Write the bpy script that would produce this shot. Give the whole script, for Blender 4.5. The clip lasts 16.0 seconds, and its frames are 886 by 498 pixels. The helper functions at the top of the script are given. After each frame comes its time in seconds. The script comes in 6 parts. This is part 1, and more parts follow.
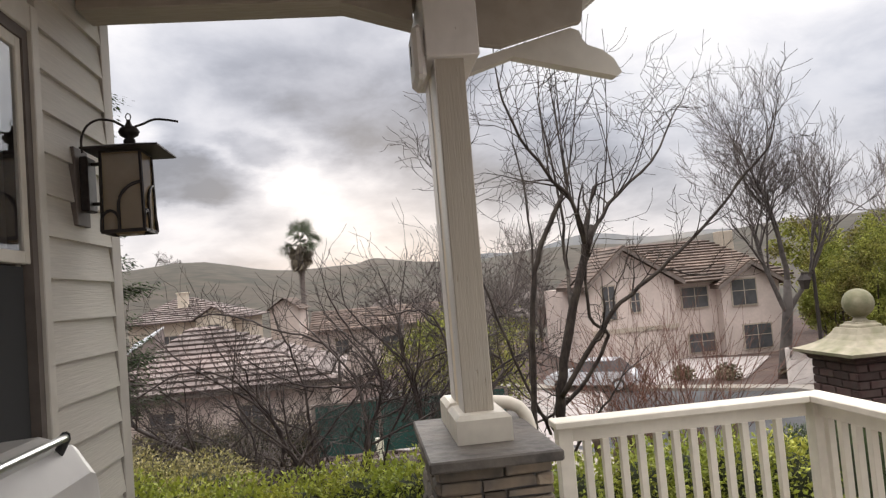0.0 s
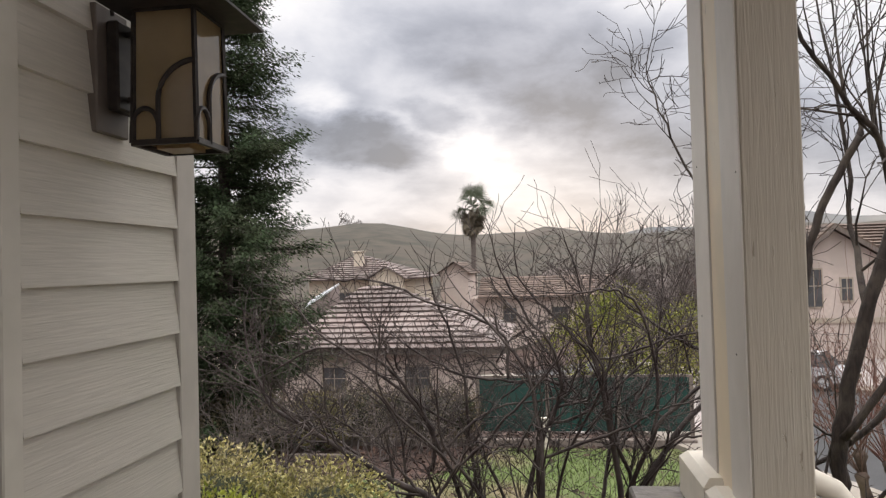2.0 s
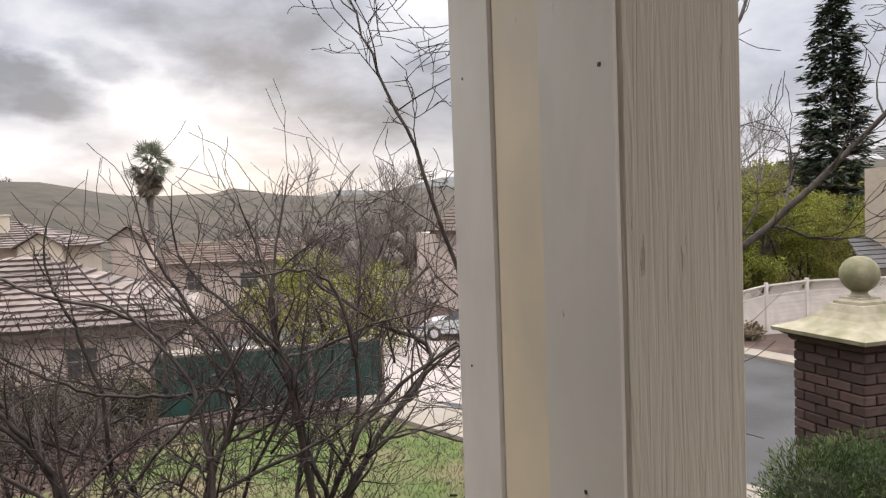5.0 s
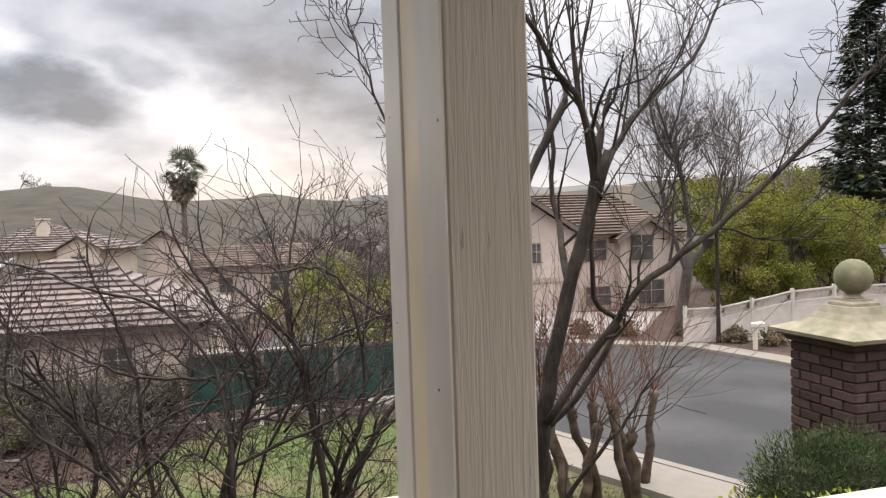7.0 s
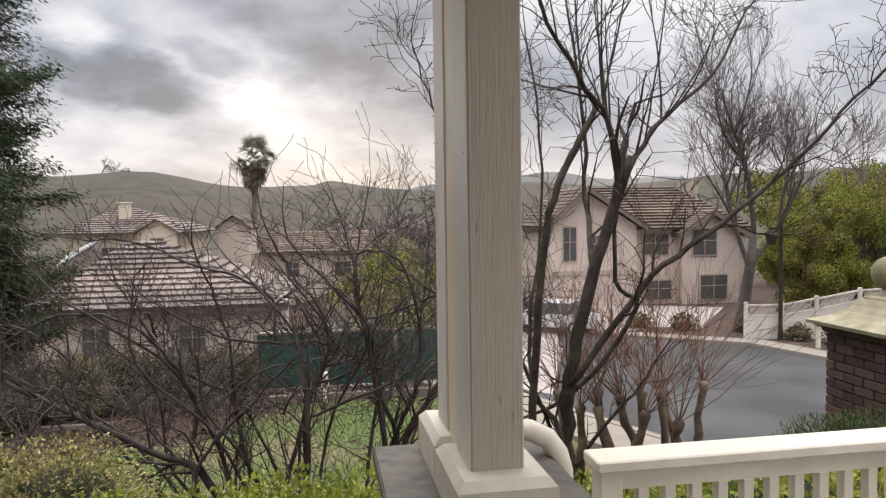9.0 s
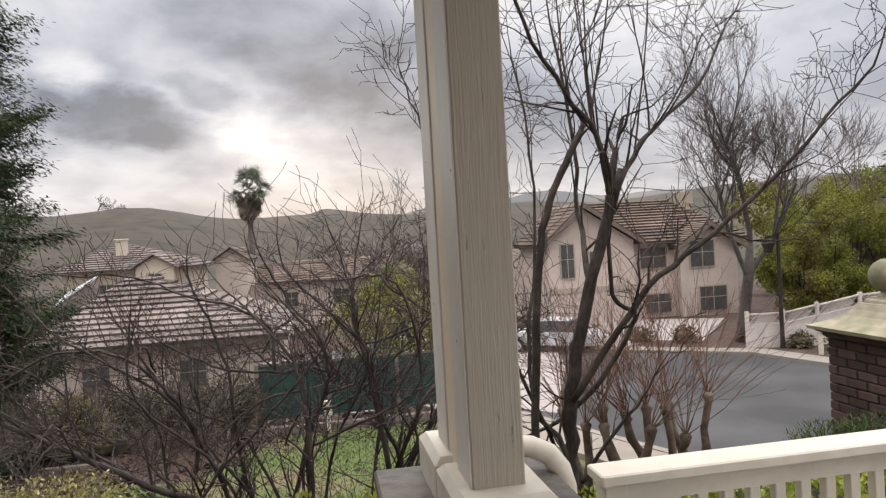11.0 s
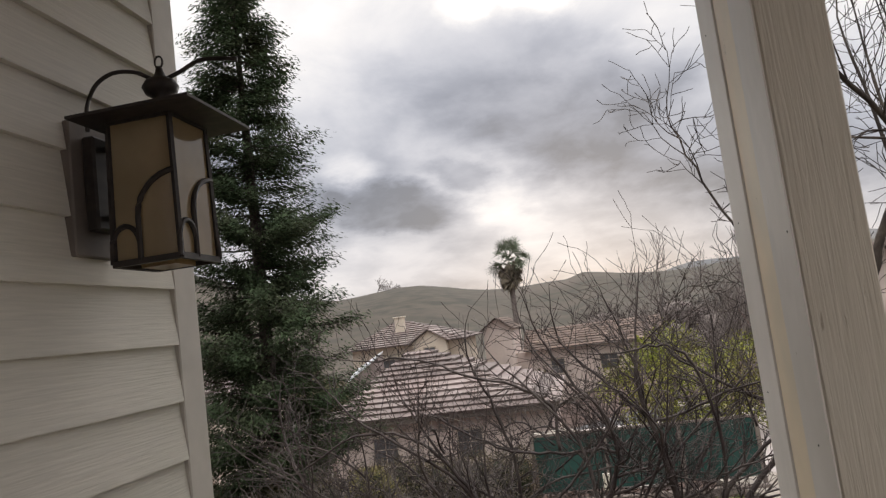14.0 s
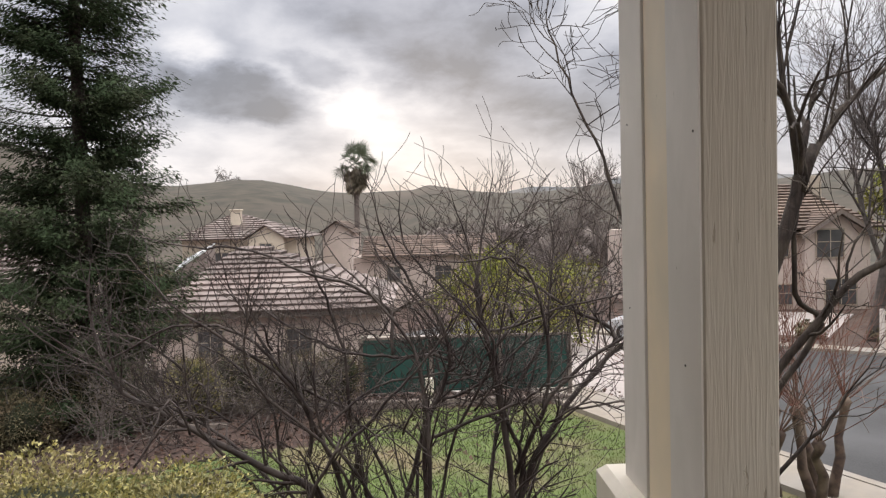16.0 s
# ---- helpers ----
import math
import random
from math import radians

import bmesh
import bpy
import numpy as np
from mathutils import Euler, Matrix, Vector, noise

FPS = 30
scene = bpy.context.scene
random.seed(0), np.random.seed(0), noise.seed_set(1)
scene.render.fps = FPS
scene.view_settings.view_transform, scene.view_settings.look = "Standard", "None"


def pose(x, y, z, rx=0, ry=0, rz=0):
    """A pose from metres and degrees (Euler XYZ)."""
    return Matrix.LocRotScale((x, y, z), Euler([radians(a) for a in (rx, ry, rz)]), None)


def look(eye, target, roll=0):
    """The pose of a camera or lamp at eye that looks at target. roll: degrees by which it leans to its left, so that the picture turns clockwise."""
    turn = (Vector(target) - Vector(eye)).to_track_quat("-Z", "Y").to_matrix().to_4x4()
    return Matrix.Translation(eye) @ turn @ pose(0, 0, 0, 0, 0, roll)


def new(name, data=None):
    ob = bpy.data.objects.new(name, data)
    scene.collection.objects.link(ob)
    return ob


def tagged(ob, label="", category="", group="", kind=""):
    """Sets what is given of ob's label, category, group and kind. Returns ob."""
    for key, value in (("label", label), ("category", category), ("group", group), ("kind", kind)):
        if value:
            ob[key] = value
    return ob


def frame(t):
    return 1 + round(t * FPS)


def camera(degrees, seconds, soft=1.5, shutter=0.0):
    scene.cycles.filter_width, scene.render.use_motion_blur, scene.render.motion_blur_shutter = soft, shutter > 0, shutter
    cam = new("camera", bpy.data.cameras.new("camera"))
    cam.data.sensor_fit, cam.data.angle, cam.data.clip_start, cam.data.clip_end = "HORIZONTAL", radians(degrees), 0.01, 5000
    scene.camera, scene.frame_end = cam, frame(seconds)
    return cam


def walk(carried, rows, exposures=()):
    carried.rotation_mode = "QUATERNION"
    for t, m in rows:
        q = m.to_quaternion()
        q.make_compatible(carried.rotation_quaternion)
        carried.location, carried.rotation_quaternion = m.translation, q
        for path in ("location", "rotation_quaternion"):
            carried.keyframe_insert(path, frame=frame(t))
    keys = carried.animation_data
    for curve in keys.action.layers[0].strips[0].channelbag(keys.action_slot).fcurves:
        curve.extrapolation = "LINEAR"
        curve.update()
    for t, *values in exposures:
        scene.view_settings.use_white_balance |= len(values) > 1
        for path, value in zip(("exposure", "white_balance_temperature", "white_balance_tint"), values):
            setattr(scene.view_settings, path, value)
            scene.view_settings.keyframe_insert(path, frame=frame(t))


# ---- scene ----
cam = camera(64.3, 16.0, 1.3)
PATH = [
    (0, (-0.031, -1.0, 1.722), (0.199, 0.984, 1.833), -4.8),
    (0.5, (-0.073, -0.572, 1.724), (-0.04, 1.424, 1.844), -5.0),
    (1, (-0.048, -0.155, 1.72), (-0.104, 1.84, 1.84), -4.6),
    (1.5, (-0.01, 0.27, 1.717), (-0.157, 2.262, 1.811), -3.5),
    (2, (-0.108, 0.592, 1.747), (-0.364, 2.575, 1.794), -1.6),
    (2.5, (-0.154, 0.927, 1.747), (-0.52, 2.893, 1.706), -0.1),
    (3, (-0.17, 1.159, 1.781), (-0.438, 3.137, 1.654), 0.4),
    (3.5, (-0.156, 1.359, 1.797), (-0.224, 3.353, 1.654), 0.2),
    (4, (-0.092, 1.612, 1.788), (0.091, 3.6, 1.671), -0.3),
    (4.5, (0.01, 1.755, 1.793), (0.488, 3.695, 1.704), -0.8),
    (4.7, (0.017, 1.787, 1.811), (0.61, 3.694, 1.715), -2.0),
    (6.8, (0.094, 1.392, 1.788), (0.655, 3.311, 1.743), -1.9),
    (7, (0.096, 1.293, 1.788), (0.611, 3.224, 1.718), -1.9),
    (7.5, (0.149, 1.027, 1.778), (0.506, 2.99, 1.639), -2.7),
    (8, (0.096, 0.858, 1.784), (0.49, 2.815, 1.662), -1.1),
    (8.5, (0.042, 0.703, 1.788), (0.434, 2.662, 1.692), -0.2),
    (8.7, (0.031, 0.632, 1.798), (0.385, 2.598, 1.702), -0.5),
    (10.8, (-0.013, 0.535, 1.768), (0.335, 2.503, 1.723), -2.3),
    (11, (0.036, 0.592, 1.781), (0.388, 2.561, 1.751), -3.3),
    (11.5, (0.127, 0.646, 1.811), (0.453, 2.619, 1.827), -6.2),
    (12, (0.065, 0.713, 1.824), (0.295, 2.698, 1.915), -7.8),
    (12.5, (-0.03, 0.713, 1.833), (0.172, 2.697, 1.978), -5.7),
    (13, (-0.062, 0.741, 1.816), (0.149, 2.724, 1.973), -3.8),
    (13.5, (-0.057, 0.812, 1.828), (-0.172, 2.801, 2.002), -7.5),
    (14, (-0.066, 0.811, 1.852), (-0.413, 2.769, 2.07), -7.3),
    (14.5, (-0.103, 0.777, 1.836), (-0.388, 2.75, 1.991), -3.4),
    (15, (-0.075, 0.949, 1.827), (-0.207, 2.944, 1.883), -2.1),
    (15.5, (-0.106, 1.045, 1.816), (-0.114, 3.045, 1.793), -1.4),
    (16, (-0.131, 1.093, 1.802), (-0.062, 3.09, 1.722), -1.5),
]
walk(cam, [(t, look(eye, target, roll)) for t, eye, target, roll in PATH],
     [(0.0, 0.27), (1.5, 0.19), (2.0, 0.23), (3.5, 0.44), (4.7, 0.40), (7.0, 0.33), (8.5, 0.22), (12.0, 0.09), (14.0, 0.02), (16.0, 0.22)])

# ---------------------------------------------------------------- world and light
SUN_AZ, SUN_EL = radians(1.5), radians(9.0)       # from +y towards +x, and height
SUN_DIR = Vector((math.sin(SUN_AZ) * math.cos(SUN_EL), math.cos(SUN_AZ) * math.cos(SUN_EL), math.sin(SUN_EL)))


def make_world():
    w = bpy.data.worlds.new("overcast_sky")
    scene.world = w
    w.use_nodes = True
    nt = w.node_tree
    nt.nodes.clear()
    N, Lk = nt.nodes.new, nt.links.new
    out, bg = N("ShaderNodeOutputWorld"), N("ShaderNodeBackground")
    tc, sep = N("ShaderNodeTexCoord"), N("ShaderNodeSeparateXYZ")
    Lk(tc.outputs["Generated"], sep.inputs[0])

    def m(op, a, b=None, c=None, clamp=False):
        n = N("ShaderNodeMath")
        n.operation, n.use_clamp = op, clamp
        for i, v in enumerate((a, b, c)):
            if v is None:
                continue
            if isinstance(v, (int, float)):
                n.inputs[i].default_value = v
            else:
                Lk(v, n.inputs[i])
        return n.outputs[0]

    def mix(f, a, b, kind="MIX"):
        n = N("ShaderNodeMix")
        n.data_type, n.blend_type = "RGBA", kind
        for s, v in ((n.inputs[0], f), (n.inputs[6], a), (n.inputs[7], b)):
            if isinstance(v, (int, float)):
                s.default_value = v
            elif isinstance(v, tuple):
                s.default_value = (*v, 1)
            else:
                Lk(v, s)
        return n.outputs[2]

    up = m("MAXIMUM", sep.outputs[2], 0.0)
    den = m("ADD", up, 0.32)
    comb = N("ShaderNodeCombineXYZ")
    Lk(m("DIVIDE", sep.outputs[0], den), comb.inputs[0])
    Lk(m("DIVIDE", sep.outputs[1], den), comb.inputs[1])

    def cloud(scale, detail, shift, lo, hi, rough=0.5):
        mp, n, r = N("ShaderNodeMapping"), N("ShaderNodeTexNoise"), N("ShaderNodeMapRange")
        mp.inputs["Location"].default_value = shift
        Lk(comb.outputs[0], mp.inputs[0])
        Lk(mp.outputs[0], n.inputs["Vector"])
        n.inputs["Scale"].default_value, n.inputs["Detail"].default_value = scale, detail
        n.inputs["Roughness"].default_value, n.inputs["Distortion"].default_value = rough, 0.25
        r.interpolation_type = "SMOOTHSTEP"
        Lk(n.outputs["Fac"], r.inputs["Value"])
        r.inputs["From Min"].default_value, r.inputs["From Max"].default_value = lo, hi
        return r.outputs[0]

    wisps = cloud(4.2, 7, (7.3, 2.2, 0), 0.30, 0.70, 0.58)
    soft = cloud(0.9, 4, (3.1, 1.2, 0), 0.30, 0.70)
    # bearing and height in degrees, roughened so that the banks get ragged edges
    az = m("MULTIPLY", m("ARCTAN2", sep.outputs[0], sep.outputs[1]), 57.296)
    el = m("MULTIPLY", m("ARCSINE", sep.outputs[2]), 57.296)
    rag = N("ShaderNodeTexNoise")
    Lk(comb.outputs[0], rag.inputs["Vector"])
    rag.inputs["Scale"].default_value, rag.inputs["Detail"].default_value, rag.inputs["Roughness"].default_value = 3.2, 8, 0.6
    rs = N("ShaderNodeSeparateXYZ")
    Lk(rag.outputs["Color"], rs.inputs[0])
    az = m("ADD", az, m("MULTIPLY", m("SUBTRACT", rs.outputs[0], 0.5), 9.0))
    el = m("ADD", el, m("MULTIPLY", m("SUBTRACT", rs.outputs[1], 0.5), 5.0))

    def bank(a, e, ra, re, lean, soft_edge):
        """1 inside a leaning oval of sky, 0 outside."""
        c_, s_ = math.cos(radians(lean)), math.sin(radians(lean))
        da, de = m("SUBTRACT", az, a), m("SUBTRACT", el, e)
        u = m("DIVIDE", m("ADD", m("MULTIPLY", da, c_), m("MULTIPLY", de, s_)), ra)
        v = m("DIVIDE", m("SUBTRACT", m("MULTIPLY", de, c_), m("MULTIPLY", da, s_)), re)
        q = m("SQRT", m("ADD", m("MULTIPLY", u, u), m("MULTIPLY", v, v)))
        r = N("ShaderNodeMapRange")
        r.interpolation_type = "SMOOTHSTEP"
        Lk(q, r.inputs["Value"])
        r.inputs["From Min"].default_value, r.inputs["From Max"].default_value = 1 - soft_edge, 1 + soft_edge
        r.inputs["To Min"].default_value, r.inputs["To Max"].default_value = 1, 0
        return r.outputs[0]

    low = m("SUBTRACT", 1.0, m("MULTIPLY", m("MAXIMUM", el, 0.0), 0.085, clamp=True), clamp=True)
    lum = m("ADD", 0.36, m("MULTIPLY", low, 0.05))
    hr = N("ShaderNodeMapRange")
    hr.interpolation_type = "SMOOTHSTEP"
    Lk(el, hr.inputs["Value"])
    hr.inputs["From Min"].default_value, hr.inputs["From Max"].default_value = 13.0, 27.0
    lum = m("ADD", lum, m("MULTIPLY", hr.outputs[0], 0.27))
    lum = m("ADD", lum, m("MULTIPLY", m("SUBTRACT", wisps, 0.5), 0.11))
    lum = m("ADD", lum, m("MULTIPLY", m("SUBTRACT", soft, 0.5), 0.12))
    for gain, shape in ((0.15, (-4.4, 9.0, 7.5, 3.2, -40, 0.8)), (0.13, (-3.8, 8.6, 2.6, 1.7, -45, 0.8)), (-0.18, (3.5, 15.5, 22, 5.6, -22, 0.36)),
                        (-0.19, (-14.0, 10.2, 6.2, 2.0, -12, 0.38)), (-0.15, (-7.6, 12.0, 2.6, 1.2, -20, 0.4)), (0.2, (-17.2, 13.4, 2.4, 1.4, -10, 0.7)),
                        (0.34, (-4.6, 25.5, 2.2, 1.6, 30, 0.7)), (0.32, (1.6, 25.0, 3.4, 1.8, 15, 0.7)), (0.16, (12.5, 13.5, 4.5, 2.2, 30, 0.8)), (0.06, (-20, 21, 14, 7, 0, 0.6)), (0.10, (30, 17, 15, 9, 0, 0.6)), (0.12, (-16, 5.0, 12, 2.0, -3, 0.8))):
        lum = m("ADD", lum, m("MULTIPLY", bank(*shape), gain))
    lum = m("MAXIMUM", lum, 0.17)
    tone = m("MULTIPLY", m("SUBTRACT", lum, 0.25), 2.6, clamp=True)
    tint = mix(tone, (0.94, 0.985, 1.15), (1.03, 0.995, 0.985))
    tint = mix(m("MULTIPLY", low, 0.6), tint, (1.06, 0.985, 0.98))
    lv = N("ShaderNodeVectorMath")
    lv.operation = "SCALE"
    Lk(tint, lv.inputs[0])
    Lk(lum, lv.inputs[3])
    # overcast: the sky overhead is brighter than near the horizon
    zr = N("ShaderNodeMapRange")
    zr.interpolation_type = "SMOOTHSTEP"
    Lk(up, zr.inputs["Value"])
    zr.inputs["From Min"].default_value, zr.inputs["From Max"].default_value = 0.52, 0.95
    zr.inputs["To Min"].default_value, zr.inputs["To Max"].default_value = 1.0, 1.0 + ZENITH
    sc = N("ShaderNodeVectorMath")
    sc.operation = "SCALE"
    Lk(lv.outputs[0], sc.inputs[0])
    Lk(zr.outputs[0], sc.inputs[3])
    sky = N("ShaderNodeTexSky")
    sky.sky_type, sky.sun_disc = "NISHITA", False
    sky.sun_elevation, sky.sun_rotation = SUN_EL, SUN_AZ
    bg2, add = N("ShaderNodeBackground"), N("ShaderNodeAddShader")
    Lk(sky.outputs[0], bg2.inputs[0])
    bg2.inputs[1].default_value = 0.004
    Lk(sc.outputs[0], bg.inputs[0])
    bg.inputs[1].default_value = SKY
    Lk(bg.outputs[0], add.inputs[0])
    Lk(bg2.outputs[0], add.inputs[1])
    Lk(add.outputs[0], out.inputs[0])


SKY, ZENITH = 1.45, 3.6
make_world()
sun_data = bpy.data.lights.new("sun", "SUN")
sun_data.energy, sun_data.angle, sun_data.color = 0.6, radians(16), (1.0, 0.955, 0.89)
sun = new("sun", sun_data)
sun.matrix_world = look(SUN_DIR * 50, (0, 0, 0))

# ---------------------------------------------------------------- materials
MATS = {}


def mat(name, c1, c2=None, scale=8.0, rough=0.7, metal=0.0, bump=0.0, stretch=(1, 1, 1), detail=5.0, rand=0.0, island=0.0,
        trans=0.0, ior=1.45, c3=None, scale3=1.2, lo=0.35, hi=0.65, dist=0.01, coords="Object", translucent=0.0, alpha=None):
    """Two colours mixed by fine noise, a third by large patches, with matching relief."""
    if name in MATS:
        return MATS[name]
    ma = bpy.data.materials.new(name)
    ma.use_nodes = True
    nt = ma.node_tree
    b = nt.nodes["Principled BSDF"]
    N, Lk = nt.nodes.new, nt.links.new
    c2 = c2 or tuple(v * 0.8 for v in c1)
    tc, mp = N("ShaderNodeTexCoord"), N("ShaderNodeMapping")
    mp.inputs["Scale"].default_value = stretch
    Lk(tc.outputs[coords], mp.inputs[0])
    n = N("ShaderNodeTexNoise")
    n.inputs["Scale"].default_value, n.inputs["Detail"].default_value = scale, detail
    Lk(mp.outputs[0], n.inputs["Vector"])
    r = N("ShaderNodeMapRange")
    r.inputs["From Min"].default_value, r.inputs["From Max"].default_value = lo, hi
    Lk(n.outputs["Fac"], r.inputs["Value"])

    def mix(f, a, bb, kind="MIX"):
        x = N("ShaderNodeMix")
        x.data_type, x.blend_type = "RGBA", kind
        for s, v in ((x.inputs[0], f), (x.inputs[6], a), (x.inputs[7], bb)):
            if isinstance(v, (int, float)):
                s.default_value = v
            elif isinstance(v, tuple):
                s.default_value = (*v, 1)
            else:
                Lk(v, s)
        return x.outputs[2]

    col = mix(r.outputs[0], c1, c2)
    if c3:
        n3, r3 = N("ShaderNodeTexNoise"), N("ShaderNodeMapRange")
        n3.inputs["Scale"].default_value, n3.inputs["Detail"].default_value = scale3, 4
        Lk(tc.outputs[coords], n3.inputs["Vector"])
        r3.inputs["From Min"].default_value, r3.inputs["From Max"].default_value = 0.45, 0.7
        Lk(n3.outputs["Fac"], r3.inputs["Value"])
        col = mix(r3.outputs[0], col, c3)
    if rand or island:
        src = N("ShaderNodeObjectInfo").outputs["Random"] if rand else N("ShaderNodeNewGeometry").outputs["Random Per Island"]
        v = N("ShaderNodeMapRange")
        k = rand or island
        v.inputs["To Min"].default_value, v.inputs["To Max"].default_value = 1 - k, 1 + k
        Lk(src, v.inputs["Value"])
        hs = N("ShaderNodeHueSaturation")
        Lk(v.outputs[0], hs.inputs["Value"])
        Lk(col, hs.inputs["Color"])
        col = hs.outputs[0]
    Lk(col, b.inputs["Base Color"])
    b.inputs["Roughness"].default_value, b.inputs["Metallic"].default_value = rough, metal
    b.inputs["Transmission Weight"].default_value, b.inputs["IOR"].default_value = trans, ior
    if bump:
        bp = N("ShaderNodeBump")
        bp.inputs["Strength"].default_value, bp.inputs["Distance"].default_value = bump, dist
        Lk(n.outputs["Fac"], bp.inputs["Height"])
        Lk(bp.outputs[0], b.inputs["Normal"])
    if translucent:
        tr, ms = N("ShaderNodeBsdfTranslucent"), N("ShaderNodeMixShader")
        Lk(col, tr.inputs[0])
        ms.inputs[0].default_value = translucent
        Lk(b.outputs[0], ms.inputs[1])
        Lk(tr.outputs[0], ms.inputs[2])
        Lk(ms.outputs[0], nt.nodes["Material Output"].inputs[0])
    MATS[name] = ma
    return ma


M_SIDING = mat("siding_paint", (0.53, 0.49, 0.425), (0.47, 0.435, 0.378), 5, 0.62, bump=0.38, stretch=(4, 1.2, 30), c3=(0.44, 0.42, 0.355), rand=0.05, dist=0.006)
M_BOARD = mat("dark_taupe_board", (0.14, 0.115, 0.098), (0.11, 0.09, 0.076), 9, 0.65, bump=0.3)
# near-black colour stands in for the shade deep inside the hedges
M_CORE = mat("painted_core_shade", (0.022, 0.028, 0.010), (0.014, 0.016, 0.007), 6, 0.9)
M_PILMORTAR = mat("dark_mortar", (0.06, 0.046, 0.042), None, 30, 0.9)
M_CORNER = mat("taupe_corner_paint", (0.43, 0.395, 0.345), (0.38, 0.35, 0.305), 9, 0.6, bump=0.25, c3=(0.37, 0.34, 0.30), dist=0.004)
M_TRIM = mat("trim_paint", (0.57, 0.53, 0.46), (0.51, 0.475, 0.41), 9, 0.55, bump=0.25, c3=(0.50, 0.465, 0.40), dist=0.004)
# darker than the side boards: porch shade on the front is in the colour
M_POST = mat("weathered_shaded_post_paint", (0.42, 0.372, 0.302), (0.475, 0.425, 0.35), 46, 0.6, bump=0.8, stretch=(2.2, 2.2, 0.09), c3=(0.46, 0.42, 0.35), scale3=2.2, dist=0.005, detail=12, lo=0.2, hi=0.8)
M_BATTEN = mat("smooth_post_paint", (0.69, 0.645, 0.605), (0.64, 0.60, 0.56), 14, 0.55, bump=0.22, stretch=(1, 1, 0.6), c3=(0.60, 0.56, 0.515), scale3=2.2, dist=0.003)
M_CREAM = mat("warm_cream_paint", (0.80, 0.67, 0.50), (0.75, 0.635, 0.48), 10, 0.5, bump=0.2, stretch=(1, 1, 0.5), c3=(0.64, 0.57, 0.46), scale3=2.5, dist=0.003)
M_WHITE = mat("white_rail_paint", (0.67, 0.62, 0.53), (0.59, 0.545, 0.465), 12, 0.45, bump=0.15, c3=(0.60, 0.55, 0.465), scale3=4, dist=0.003)
M_BLACKIRON = mat("dark_bronze", (0.022, 0.017, 0.015), (0.04, 0.031, 0.026), 30, 0.55, 0.3, bump=0.3, dist=0.002)
M_AMBER = mat("tan_art_glass", (0.43, 0.325, 0.19), (0.36, 0.27, 0.155), 7, 0.07, ior=1.9, translucent=0.5, c3=(0.55, 0.40, 0.22))
M_SLATE = mat("slate_cap", (0.06, 0.052, 0.046), (0.11, 0.095, 0.082), 16, 0.6, bump=1.0, c3=(0.15, 0.128, 0.105), scale3=3)
M_STONE = mat("ledge_stone", (0.15, 0.127, 0.105), (0.075, 0.066, 0.058), 11, 0.8, bump=1.0, rand=0.5, c3=(0.26, 0.20, 0.14), scale3=4)
M_MORTAR = mat("mortar", (0.16, 0.15, 0.14), None, 30, 0.9, bump=0.5)
M_BRICK = mat("dark_red_brick", (0.062, 0.033, 0.029), (0.036, 0.023, 0.021), 9, 0.9, bump=0.9, rand=0.35, c3=(0.078, 0.052, 0.045), scale3=5)
M_CAST = mat("mossy_cast_stone", (0.32, 0.285, 0.21), (0.24, 0.215, 0.155), 9, 0.85, bump=0.5, c3=(0.17, 0.165, 0.095), scale3=3.2)
M_MOSSBALL = mat("mossy_ball_stone", (0.17, 0.155, 0.095), (0.23, 0.21, 0.14), 14, 0.9, bump=0.6, c3=(0.125, 0.125, 0.07), scale3=5)
M_CONCRETE = mat("concrete", (0.25, 0.215, 0.175), (0.21, 0.185, 0.155), 3, 0.8, bump=0.2, c3=(0.24, 0.22, 0.195), scale3=0.7)
M_ASPHALT = mat("wet_asphalt", (0.052, 0.052, 0.053), (0.038, 0.038, 0.04), 25, 0.8, bump=0.35, c3=(0.085, 0.085, 0.088), scale3=0.22, dist=0.004)
M_PAVE = mat("pale_drive", (0.33, 0.29, 0.272), (0.28, 0.248, 0.233), 2, 0.85, bump=0.2, c3=(0.30, 0.27, 0.255), scale3=0.5)
M_LAWN = mat("winter_lawn", (0.095, 0.125, 0.036), (0.065, 0.09, 0.026), 3.0, 0.9, bump=0.6, c3=(0.15, 0.12, 0.07), scale3=0.5, detail=9, dist=0.05)
M_MULCH = mat("bark_mulch", (0.07, 0.042, 0.034), (0.038, 0.024, 0.02), 9, 0.95, bump=1.0, c3=(0.09, 0.06, 0.046), scale3=1.2, dist=0.04)
M_HILL = mat("grass_hill", (0.056, 0.047, 0.033), (0.027, 0.024, 0.017), 0.16, 0.95, c3=(0.068, 0.053, 0.04), scale3=0.018, detail=8)
M_FARHILL = mat("painted_haze_hill", (0.19, 0.195, 0.20), (0.155, 0.16, 0.165), 0.06, 1.0, c3=(0.25, 0.24, 0.225), scale3=0.015)
M_BARK = mat("grey_brown_bark", (0.045, 0.032, 0.026), (0.018, 0.013, 0.011), 26, 0.85, bump=1.0, stretch=(2, 2, 0.6), c3=(0.075, 0.06, 0.047), scale3=7, dist=0.012)
M_STREETBARK = mat("brown_street_bark", (0.085, 0.072, 0.066), (0.05, 0.042, 0.038), 6, 0.9, bump=0.5, c3=(0.11, 0.095, 0.086))
M_GREYTWIG = mat("grey_fine_twigs", (0.15, 0.128, 0.122), (0.10, 0.085, 0.08), 6, 0.9)
